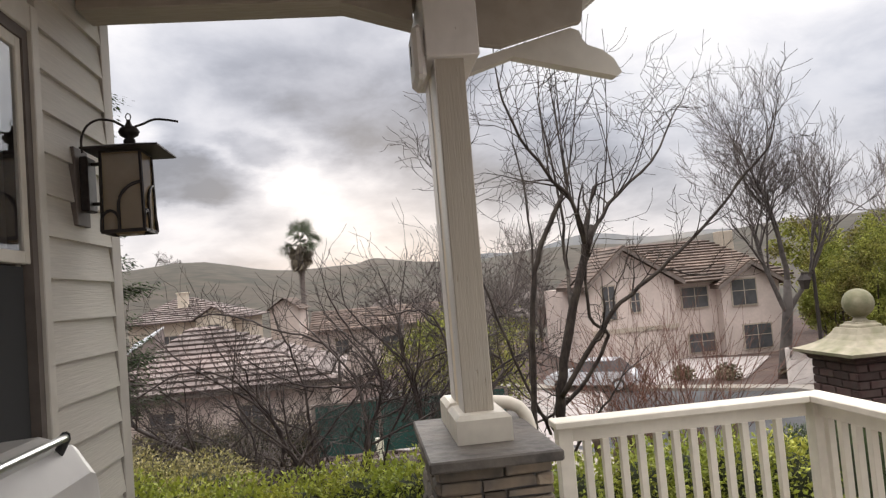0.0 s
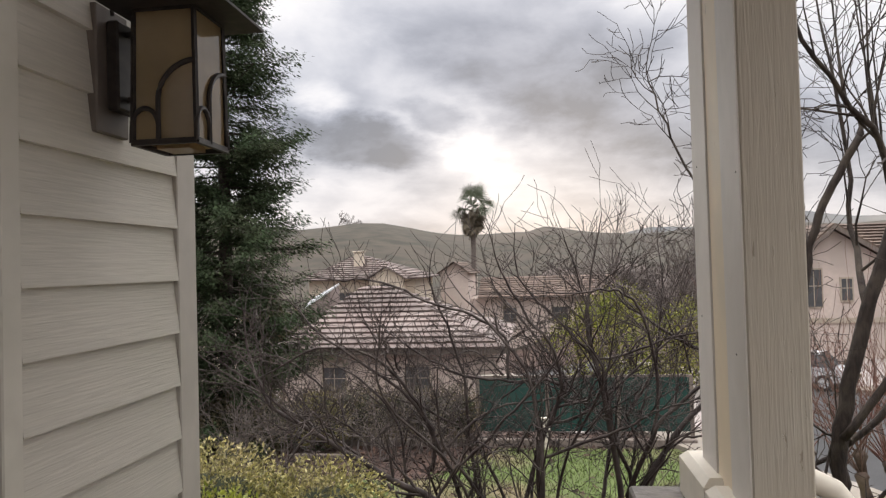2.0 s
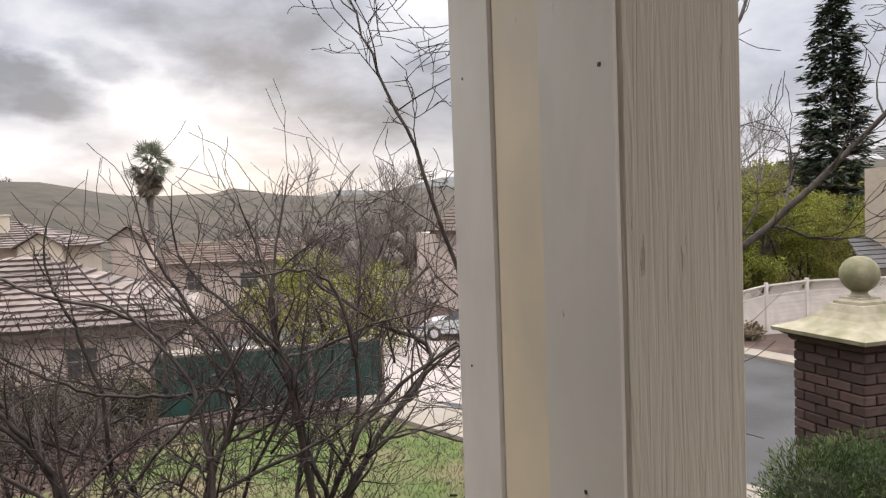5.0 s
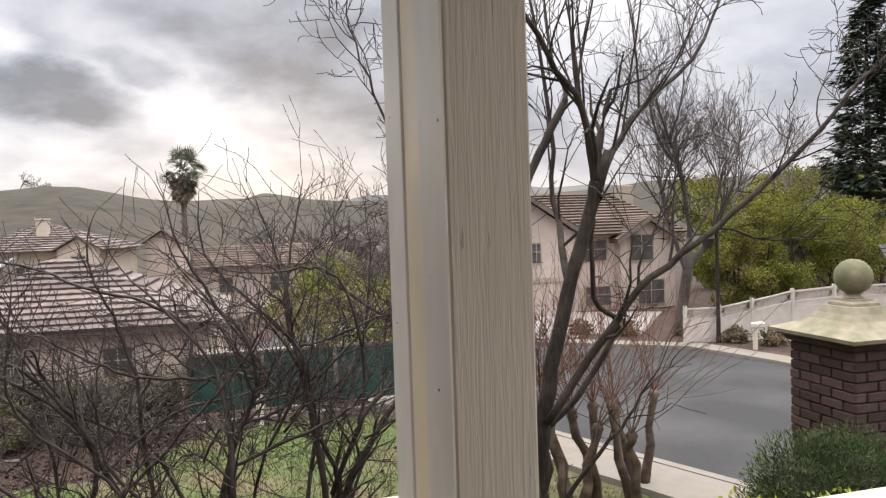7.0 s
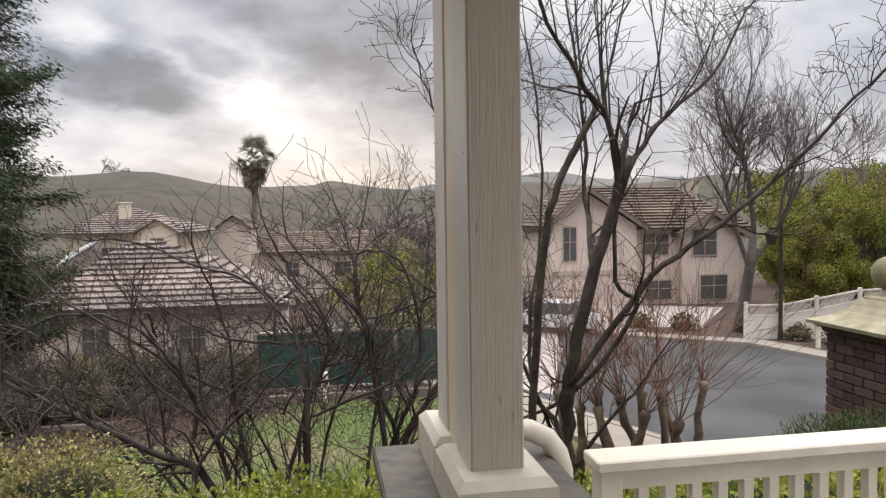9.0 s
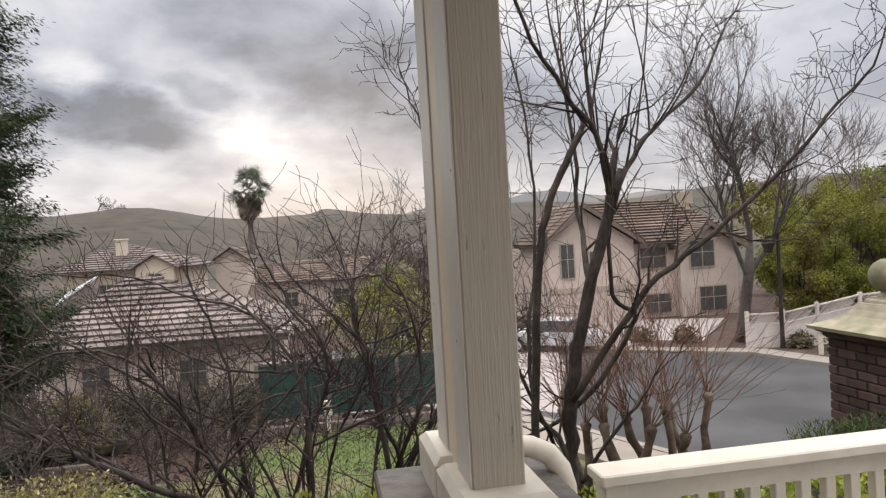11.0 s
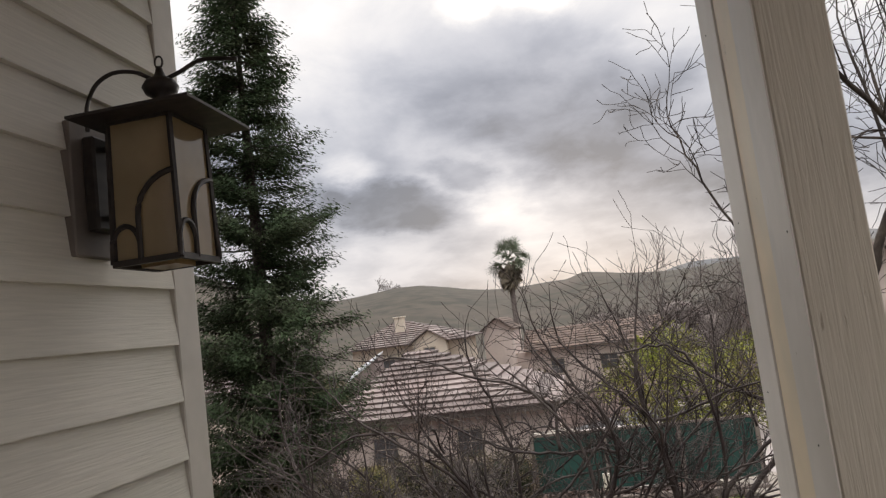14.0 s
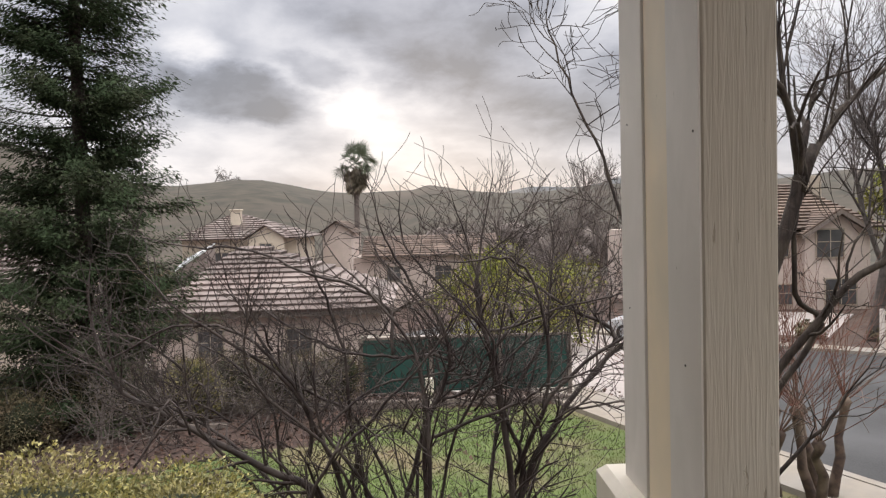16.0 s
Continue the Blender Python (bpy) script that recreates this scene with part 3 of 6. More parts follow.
# ---- window
win = thing("window_1", "white double-hung window with a dark insect screen", "window", kind="structure")
t0, t1 = WX - 0.006, WX + 0.03
part("casing", MB().box(t0, t1, WY1 + 0.02, WY1 + 0.088, WZ0 - 0.1, WZ1 + 0.14, 0.004), M_TRIM, win)
part("casing", MB().box(t0, t1, WY0 - 0.12, WY0 - 0.01, WZ0 - 0.1, WZ1 + 0.14, 0.004), M_TRIM, win)
part("casing", MB().box(t0, t1 - 0.003, WY0 - 0.01, WY1 + 0.02, WZ1 + 0.02, WZ1 + 0.14, 0.004), M_TRIM, win)
part("window_sill", MB().box(t0, t1 + 0.03, WY0 - 0.01, WY1 + 0.02, WZ0 - 0.1, WZ0 - 0.03, 0.005), M_TRIM, win)
fr = MB()
x0, x1 = WX - 0.09, WX + 0.012
fr.box(x0, x1, WY1 - 0.03, WY1 + 0.018, WZ0 - 0.02, WZ1 + 0.02).box(x0, x1, WY0 - 0.01, WY0 + 0.03, WZ0 - 0.02, WZ1 + 0.02)
fr.box(x0, x1, WY0 + 0.03, WY1 - 0.03, WZ1 - 0.03, WZ1 + 0.02).box(x0, x1, WY0 + 0.03, WY1 - 0.03, WZ0 - 0.02, WZ0 + 0.03)
part("window_frame", fr, M_BOARD, win, "dark taupe window frame")
MEET = 1.98


def sash(z0, z1, xo, name):
    s = MB()
    s.box(xo - 0.03, xo, WY0 + 0.032, WY0 + 0.075, z0, z1, 0.003).box(xo - 0.03, xo, WY1 - 0.075, WY1 - 0.032, z0, z1, 0.003)
    s.box(xo - 0.03, xo, WY0 + 0.075, WY1 - 0.075, z0, z0 + 0.05, 0.003).box(xo - 0.03, xo, WY0 + 0.075, WY1 - 0.075, z1 - 0.05, z1, 0.003)
    sob = part("sash", s, M_WHITE, win)
    g = part("pane", MB().box(xo - 0.018, xo - 0.012, WY0 + 0.075, WY1 - 0.075, z0 + 0.05, z1 - 0.05), M_GLASSDARK, sob, "reflecting glass pane")
    g.visible_shadow = False


sash(MEET - 0.02, WZ1 - 0.03, WX + 0.004, "upper")
sash(WZ0 + 0.03, MEET + 0.03, WX - 0.035, "lower")
scr = part("insect_screen", MB().box(WX - 0.022, WX - 0.02, WY0 + 0.05, WY1 - 0.05, WZ0 + 0.05, MEET - 0.03), M_SCREEN, win, "dark insect screen")
curt = MB()
nn = 60
cv = []
for i in range(nn + 1):
    y = WY0 - 0.1 + (WY1 - WY0 + 0.2) * i / nn
    x = WX - 0.15 + 0.03 * math.sin(i * 1.3) + 0.012 * math.sin(i * 3.1)
    cv += [(x, y, 0.3), (x, y, 3.0)]
curt.add(cv, [(2 * i, 2 * i + 2, 2 * i + 3, 2 * i + 1) for i in range(nn)])
cob = solid("curtain", curt.raw("curtain", True), M_CURTAIN, "white curtain hanging in folds behind the window", "curtain")
so = cob.modifiers.new("thick", "SOLIDIFY")
so.thickness = 0.004

# ---- header beam and rafter tail
HB = MB().box(WX + 0.03, 1.25, 2.58, 2.80, 3.245, 3.44, 0.006)
hdr = solid("porch_beam", HB, M_SOFFIT, "tan painted beam carrying the porch roof", "beam", "structure")
br = MB().prism([(-0.05, 3.246), (0.33, 3.13), (0.33, 3.246)], "y", 2.60, 2.78)
part("bracket", br, M_SOFFIT, hdr)
tail_out = [(0.60, 2.915), (0.87, 2.99), (1.19, 3.08), (1.24, 3.06), (1.255, 3.01), (1.28, 2.98), (1.36, 2.95), (1.42, 2.90), (1.46, 2.82), (1.43, 2.80), (0.86, 2.935), (0.60, 2.85)]
solid("rafter_tail", MB().prism(tail_out, "y", 2.66, 2.74), M_TRIM, "cream painted rafter tail with a curved end", "rafter", "structure")
solid("roof_fascia", MB().prism([(0.62, 3.0), (0.79, 2.975), (1.20, 3.085), (1.235, 3.09), (1.26, 3.243), (0.63, 3.243)], "y", 2.60, 2.655), M_SOFFIT, "tan painted board above the rafter tail", "fascia", "structure")
solid("roof_fascia", MB().prism([(1.255, 3.17), (1.36, 3.25), (1.62, 3.46), (1.255, 3.46)], "y", 2.62, 2.76), M_TRIM, "cream painted roof edge board", "fascia", "structure")
solid("roof", MB().box(WX - 0.2, 1.5, -1.15, 3.2, 3.502, 3.60), M_DARKROOF, "dark shingled porch roof", "roof", "structure")

# ---- post, plinth blocks, pedestal
PX0, PX1 = 0.400, 0.545
post = thing("porch_post", "cream painted double wooden porch post with raised grain", "post", at=(0, 0, 0))
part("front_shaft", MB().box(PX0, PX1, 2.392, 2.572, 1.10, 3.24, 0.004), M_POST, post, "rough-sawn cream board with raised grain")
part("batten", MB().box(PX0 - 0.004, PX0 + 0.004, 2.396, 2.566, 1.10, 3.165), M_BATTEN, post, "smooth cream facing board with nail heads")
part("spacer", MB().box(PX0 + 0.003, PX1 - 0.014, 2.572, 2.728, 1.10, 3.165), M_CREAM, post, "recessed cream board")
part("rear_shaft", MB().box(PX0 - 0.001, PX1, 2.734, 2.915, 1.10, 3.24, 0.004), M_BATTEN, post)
for z in (1.50, 1.96, 2.5):
    part("nail", MB().tube([(PX0 - 0.0055, 2.45 + 0.03 * math.sin(z * 9), z), (PX0 - 0.003, 2.45 + 0.03 * math.sin(z * 9), z)], 0.0026, 8), M_PLASTIC, post)
    part("nail", MB().tube([(PX0 - 0.0025, 2.85, z + 0.07), (PX0, 2.85, z + 0.07)], 0.0022, 8), M_PLASTIC, post)


def plinth(x0, x1, y0, y1, z0, z1, c):
    lo = [(x0, y0, z0), (x1, y0, z0), (x1, y1, z0), (x0, y1, z0)]
    mid = [(p[0], p[1], z1 - c) for p in lo]
    top = [(x0 + c, y0 + c, z1), (x1 - c, y0 + c, z1), (x1 - c, y1 - c, z1), (x0 + c, y1 - c, z1)]
    return MB().loft([lo, mid, top])


part("plinth_block", plinth(PX0 - 0.055, PX1 + 0.065, 2.30, 2.655, 0.986, 1.118, 0.022), M_WHITE, post, "cream plinth block with a chamfered top")
part("plinth_block", plinth(PX0 - 0.055, PX1 + 0.055, 2.668, 3.01, 0.986, 1.122, 0.022), M_WHITE, post, "cream plinth block with a chamfered top")
part("capital", MB().box(PX0 - 0.045, PX1 + 0.075, 2.345, 2.99, 2.85, 3.243, 0.006), M_BATTEN, post, "cream boxed collar under the beam")
part("capital_cheek", MB().box(PX0 - 0.105, PX0 - 0.047, 2.36, 2.62, 2.75, 3.02, 0.02), M_BATTEN, post, "cream cheek board beside the collar")
part("capital_slot", MB().box(PX0 - 0.109, PX0 - 0.106, 2.48, 2.495, 2.85, 2.95), M_PLASTIC, post)

ped = thing("stone_pedestal", "stacked ledge-stone pedestal with a slate cap", "pedestal")
cap = MB()
cv, cf = chamfered(0.185, 0.775, 2.03, 3.06, 0.935, 0.985, 0.008)
cap.add(cv, cf)
part("cap", cap, M_SLATE, ped, "dark slate slab cap")
part("core", MB().box(0.25, 0.71, 2.12, 3.0, -0.9, 0.935), M_MORTAR, ped)


def stone_mesh(w, d, h):
    v, f = chamfered(-w / 2, w / 2, -d / 2, d / 2, -h / 2, h / 2, min(h, w) * 0.14)
    v = [(p[0] + rng.uniform(-.006, .006), p[1] + rng.uniform(-.006, .006), p[2] + rng.uniform(-.004, .004)) for p in v]
    me = MB().add(v, f).mesh("stone")
    me.materials.append(M_STONE)
    return me


z = 0.932
while z > -0.5:
    h = rng.choice((0.04, 0.055, 0.075))
    for side in range(2):
        a, e = (0.225, 0.735) if side == 0 else (2.10, 3.02)
        while a < e - 0.02:
            w = min(rng.uniform(0.09, 0.30), e - a)
            if e - a - w < 0.06:
                w = e - a
            me = stone_mesh(w - 0.008, 0.09, h - 0.008)
            ob = part("stone", me, M_STONE, ped)
            j = rng.uniform(-0.014, 0.014)
            if side == 0:
                ob.location = (a + w / 2, 2.135 + j, z - h / 2)
            else:
                ob.location = (0.262 + j, a + w / 2, z - h / 2)
                ob.rotation_euler = (0, 0, math.pi / 2)
            a += w
    z -= h
pipe = [(0.50, 2.86, 1.085), (0.60, 2.86, 1.083), (0.70, 2.855, 1.07), (0.76, 2.85, 1.04), (0.795, 2.845, 0.99), (0.81, 2.84, 0.93), (0.81, 2.84, 0.4), (0.81, 2.84, -0.6)]
solid("downpipe", MB().tube(pipe, 0.036, 16), M_WHITE, "cream painted bent pipe beside the post base", "pipe", smooth=True)

# ---- railing
RY, RXE, RXC, RZ = 2.985, 0.968, 2.58, 0.918
rail = thing("porch_railing", "white painted wooden railing with square balusters", "railing")


def rail_run(p0, p1, along):
    """One straight run: cap, sub-rail, foot rail and balusters."""
    a, b = p0, p1
    L = b - a

    def bx(s0, s1, w0, w1, z0, z1, c=0.0):
        return MB().box(s0, s1, w0, w1, z0, z1, c) if along == "x" else MB().box(w0, w1, s0, s1, z0, z1, c)
    mid = RY if along == "x" else RXC
    part("top_rail", bx(a, b, mid - 0.075, mid + 0.075, RZ - 0.042, RZ, 0.006), M_WHITE, rail)
    part("sub_rail", bx(a + 0.06, b, mid - 0.02, mid + 0.02, RZ - 0.125, RZ - 0.042), M_WHITE, rail)
    part("foot_rail", bx(a + 0.06, b, mid - 0.022, mid + 0.022, 0.09, 0.17), M_WHITE, rail)
    n = int(L / 0.118)
    me = MB().box(-0.021, 0.021, -0.021, 0.021, 0.17, RZ - 0.125, 0.003).mesh("baluster")
    me.materials.append(M_WHITE)
    for i in range(1, n):
        ob = part("baluster", me, M_WHITE, rail)
        s = a + 0.09 + (L - 0.16) * i / n
        ob.location = (s, mid, 0) if along == "x" else (mid, s, 0)


rail_run(RXE, RXC - 0.076, "x")
rail_run(-3.4, RY + 0.075, "y")
part("newel_post", MB().box(RXE + 0.02, RXE + 0.105, RY - 0.045, RY + 0.045, 0.0, RZ - 0.042, 0.004), M_WHITE, rail)
part("newel_post", MB().box(RXC - 0.045, RXC + 0.045, RY - 0.045, RY + 0.045, 0.0, RZ - 0.043, 0.004), M_WHITE, rail)

# ---- lantern
LX0, LX1, LY0, LY1, LZ0, LZ1 = -1.23, -1.038, 2.462, 2.654, 2.12, 2.505
lan = thing("wall_lantern", "dark bronze craftsman wall lantern with tan glass panes", "lantern", at=(0, 0, 0))
lx, ly = (LX0 + LX1) / 2, (LY0 + LY1) / 2
hw = (LX1 - LX0) / 2
fr = MB()
for sx in (-1, 1):
    for sy in (-1, 1):
        fr.tube([(lx + sx * hw, ly + sy * hw, LZ0), (lx + sx * hw * 0.94, ly + sy * hw * 0.94, LZ1)], 0.008, 4)
for z, k in ((LZ0, 1.0), (LZ1, 0.94)):
    for s in (-1, 1):
        fr.box(lx - hw * k, lx + hw * k, ly + s * hw * k - 0.007, ly + s * hw * k + 0.007, z - 0.008, z + 0.008)
        fr.box(lx + s * hw * k - 0.007, lx + s * hw * k + 0.007, ly - hw * k, ly + hw * k, z - 0.008, z + 0.008)
part("frame", fr, M_BLACKIRON, lan)


def lantern_side(turn):
    """One glass side with its two bronze arches."""
    m_ = Matrix.Translation((lx, ly, 0)) @ Matrix.Rotation(turn, 4, "Z")
    g = MB().add([m_ @ Vector(p) for p in ((-hw + 0.006, -hw + 0.004, LZ0 + 0.006), (hw - 0.006, -hw + 0.004, LZ0 + 0.006), (hw * 0.92, -hw * 0.93, LZ1 - 0.006), (-hw * 0.92, -hw * 0.93, LZ1 - 0.006),
                                          (-hw + 0.006, -hw + 0.008, LZ0 + 0.006), (hw - 0.006, -hw + 0.008, LZ0 + 0.006), (hw * 0.92, -hw * 0.93 + 0.004, LZ1 - 0.006), (-hw * 0.92, -hw * 0.93 + 0.004, LZ1 - 0.006))],
                 [(0, 1, 2, 3), (7, 6, 5, 4), (0, 4, 5, 1), (1, 5, 6, 2), (2, 6, 7, 3), (3, 7, 4, 0)])
    pane = part("pane", g, M_AMBER, lan, "tan art glass pane")
    arch = MB()
    yy = -hw - 0.001
    pts = [(-0.018, yy, LZ0)] + [(-0.018 + 0.115 * (1 - math.cos(a)), yy + 0.004 * math.sin(a), LZ0 + 0.12 + 0.11 * math.sin(a)) for a in [i * math.pi / 16 for i in range(9)]]
    arch.tube([m_ @ Vector(p) for p in pts], 0.008, 6)
    pts = [(-0.058 + 0.040 * math.cos(a), yy, LZ0 + 0.045 + 0.052 * math.sin(a)) for a in [math.pi * (1.0 - i / 10) for i in range(11)]]
    pts = [(-0.1, yy, LZ0)] + pts + [(-0.02, yy, LZ0)]
    arch.tube([m_ @ Vector(p) for p in pts], 0.0075, 6)
    part("arch", arch, M_BLACKIRON, pane)


for k in range(4):
    lantern_side(k * math.pi / 2)
e = hw + 0.078
rx_ = lx + 0.02                 # the roof sits a little off the wall side
rf = MB().loft([[(rx_ - e, ly - e, LZ1 + 0.0), (rx_ + e, ly - e, LZ1), (rx_ + e, ly + e, LZ1), (rx_ - e, ly + e, LZ1)],
                [(rx_ - e, ly - e, LZ1 + 0.008), (rx_ + e, ly - e, LZ1 + 0.008), (rx_ + e, ly + e, LZ1 + 0.008), (rx_ - e, ly + e, LZ1 + 0.008)],
                [(rx_ - 0.055, ly - 0.055, LZ1 + 0.04), (rx_ + 0.055, ly - 0.055, LZ1 + 0.04), (rx_ + 0.055, ly + 0.055, LZ1 + 0.04), (rx_ - 0.055, ly + 0.055, LZ1 + 0.04)]])
part("roof", rf, M_BLACKIRON, lan)
FZ = LZ1 - 0.022
part("finial", MB().lathe([(0.026, FZ + 0.055), (0.028, FZ + 0.088), (0.02, FZ + 0.098), (0.042, FZ + 0.112), (0.05, FZ + 0.13), (0.04, FZ + 0.148), (0.018, FZ + 0.16), (0.011, FZ + 0.176), (0.008, FZ + 0.19)], rx_, ly, 24), M_BLACKIRON, lan, smooth=True)
part("loop", MB().tube([(rx_ + 0.012 * math.cos(a), ly, FZ + 0.204 + 0.017 * math.sin(a)) for a in [i * math.tau / 16 for i in range(17)]], 0.003, 6), M_BLACKIRON, lan)
knots = [Vector(p) for p in ((WX + 0.05, ly - 0.04, FZ + 0.03), (WX + 0.045, ly - 0.03, FZ + 0.10), (WX + 0.07, ly - 0.02, FZ + 0.165), (WX + 0.12, ly - 0.01, FZ + 0.195), (WX + 0.18, ly, FZ + 0.19), (WX + 0.225, ly, FZ + 0.165), (rx_, ly, FZ + 0.15), (rx_ + 0.06, ly, FZ + 0.163), (rx_ + 0.12, ly, FZ + 0.185), (rx_ + 0.18, ly, FZ + 0.18), (rx_ + 0.235, ly, FZ + 0.168))]
scroll = []
for i in range(len(knots) - 1):
    a, b, c, d = knots[max(i - 1, 0)], knots[i], knots[i + 1], knots[min(i + 2, len(knots) - 1)]
    for t in (0, 0.25, 0.5, 0.75):
        scroll.append(0.5 * (2 * b + (c - a) * t + (2 * a - 5 * b + 4 * c - d) * t * t + (3 * b - a - 3 * c + d) * t ** 3))
part("scroll_arm", MB().tube(scroll + [knots[-1]], 0.006, 8), M_BLACKIRON, lan, smooth=True)
part("mounting_board", MB().box(WX + 0.002, WX + 0.036, ly - 0.10, ly + 0.06, LZ0 + 0.04, LZ1 + 0.03, 0.004), M_BOARD, lan, "dark taupe wooden mounting board")
bk = MB().box(WX + 0.036, WX + 0.075, ly - 0.055, ly + 0.055, LZ0 + 0.11, LZ1 - 0.01, 0.006)
bk.box(WX + 0.075, LX0 + 0.01, ly - 0.01, ly + 0.01, LZ0 + 0.14, LZ0 + 0.155).box(WX + 0.075, LX0 + 0.01, ly - 0.01, ly + 0.01, LZ1 - 0.05, LZ1 - 0.035)
part("wall_bracket", bk, M_BLACKIRON, lan)
part("base_tray", MB().box(lx - 0.05, lx + 0.05, ly - 0.05, ly + 0.05, LZ0 - 0.012, LZ0 + 0.002), M_AMBER, lan)

# ---- grill under the window
gr = thing("patio_grill", "pale enamelled grill hood with a steel bar handle", "grill")
GY0, GY1 = 0.30, 1.62
hood = [(-1.33, 0.72), (-1.0, 0.72), (-0.985, 1.0), (-1.0, 1.2), (-1.06, 1.30), (-1.16, 1.335), (-1.28, 1.33), (-1.33, 1.25)]
hd = MB().loft([[(x, y, 0.72 + (z - 0.72) * k) for x, z in hood] for y, k in ((GY0, 0.97), (GY0 + 0.03, 1.0), (GY1 - 0.06, 1.0), (GY1 - 0.02, 0.97), (GY1, 0.9))])
part("hood", hd, M_HOOD, gr)
part("cabinet", MB().box(-1.32, -1.02, GY0 + 0.05, GY1 - 0.05, 0.08, 0.718, 0.01), M_HOOD, gr)
part("handle", MB().tube([(-1.02, GY0 + 0.1, 1.345), (-1.02, GY1 - 0.2, 1.345)], 0.013, 12), M_STEEL, gr, "brushed steel bar handle", True)
for y in (GY0 + 0.1, GY1 - 0.2):
    part("handle_bracket", MB().tube([(-1.02, y, 1.35), (-1.03, y + 0.03, 1.34), (-1.06, y + 0.045, 1.29)], 0.016, 8), M_PLASTIC, gr)
for y in (GY0 + 0.1, GY1 - 0.1):
    for x in (-1.27, -1.07):
        part("foot", MB().tube([(x, y, 0), (x, y, 0.09)], 0.02, 8), M_PLASTIC, gr)

# ---------------------------------------------------------------- brick pillar
PCX, PCY = 6.14, 7.31
pil = thing("brick_pillar", "dark red brick gate pillar with a mossy stone ball", "pillar")
BS = 0.43
part("core", MB().box(PCX - BS + 0.02, PCX + BS - 0.02, PCY - BS + 0.02, PCY + BS - 0.02, -3.8, 0.42), M_PILMORTAR, pil)
bw, bh = 0.2867, 0.102


def pillar_brick(w):
    me = MB().box(-w / 2 + .007, w / 2 - .007, -0.045, 0.045, -bh / 2 + .006, bh / 2 - .006, 0.009).mesh("brick")
    me.materials.append(M_BRICK)
    return me


whole, half = pillar_brick(bw), pillar_brick(bw / 2)
course = 0
z = 0.40
while z > -1.35:
    for side in range(2):
        first = (course + side) % 2
        cells = [(-BS + bw * (k + 0.5), whole) for k in range(3)] if first else [(-BS + bw / 4, half), (-BS + bw, whole), (-BS + 2 * bw, whole), (BS - bw / 4, half)]
        for c, me in cells:
            ob = part("brick", me, M_BRICK, pil)
            j = rng.uniform(-0.006, 0.006)
            if side == 0:
                ob.location = (PCX + c, PCY - BS + 0.035 + j, z - bh / 2)
            else:
                ob.location = (PCX - BS + 0.037 + j, PCY + c, z - bh / 2)
                ob.rotation_euler = (0, 0, math.pi / 2)
    z -= bh
    course += 1
part("shaft", MB().box(PCX - BS + 0.004, PCX + BS - 0.004, PCY - BS + 0.004, PCY + BS - 0.004, -3.8, -1.36), M_BRICK, pil)


def sq(h, z):
    return [(PCX - h, PCY - h, z), (PCX + h, PCY - h, z), (PCX + h, PCY + h, z), (PCX - h, PCY + h, z)]


part("corbel", MB().loft([sq(0.44, 0.405), sq(0.465, 0.43), sq(0.465, 0.455), sq(0.52, 0.48), sq(0.53, 0.50)]), M_BRICK, pil, "dark brick corbel course")
part("cap", MB().loft([sq(0.575, 0.50), sq(0.585, 0.54), sq(0.50, 0.57), sq(0.40, 0.61), sq(0.31, 0.665), sq(0.25, 0.73), sq(0.21, 0.80)]), M_CAST, pil, "tan mossy cast stone cap")
part("ball_base", MB().loft([sq(0.17, 0.80), sq(0.165, 0.83), sq(0.13, 0.85), sq(0.125, 0.87)]), M_CAST, pil)
part("neck", MB().lathe([(0.11, 0.868), (0.085, 0.89), (0.07, 0.91), (0.075, 0.925), (0.09, 0.93)], PCX, PCY), M_CAST, pil, smooth=True)
part("ball", MB().lathe([(0.184 * math.sin(a), 1.10 - 0.184 * math.cos(a)) for a in [0.12 + i * (math.pi - 0.14) / 20 for i in range(21)]], PCX, PCY), M_MOSSBALL, pil, "mossy stone ball", True)

# ---------------------------------------------------------------- foliage and tree builders


def leaf_cloud(name, material, blobs, count, size, seed, parent=None, aspect=0.5, shell=0.55, up=0.0):
    """Many small folded leaves spread through ellipsoids (x, y, z, rx, ry, rz)."""
    r = random.Random(seed)
    mb = MB()
    V, F = mb.v, mb.f
    vol = [b[3] * b[4] * b[5] for b in blobs]
    for _ in range(count):
        b = r.choices(blobs, vol)[0]
        while True:
            u = Vector((r.uniform(-1, 1), r.uniform(-1, 1), r.uniform(-1, 1)))
            if 0.05 < u.length <= 1:
                break
        k = shell + (1 - shell) * r.random()
        n = u.normalized()
        u = n * k * (1 + 0.14 * noise.noise(n * 3.1 + Vector((b[0], b[1], seed))))
        c = Vector((b[0] + u.x * b[3], b[1] + u.y * b[4], b[2] + u.z * b[5]))
        d = (n + Vector((r.gauss(0, .7), r.gauss(0, .7), r.gauss(0, .7) + up))).normalized()
        s = d.cross(Vector((r.gauss(0, 1), r.gauss(0, 1), r.gauss(0, 1)))).normalized()
        q = d.cross(s)
        L = size * r.uniform(0.6, 1.3)
        w = L * aspect * 0.5
        i = len(V)
        V.extend([tuple(c), tuple(c + d * L * .5 + s * w + q * w * .3), tuple(c + d * L), tuple(c + d * L * .5 - s * w + q * w * .3)])
        F.extend([(i, i + 1, i + 2), (i, i + 2, i + 3)])
    me = mb.raw(name)
    me.materials.append(material)
    return part(name, me, material, parent)


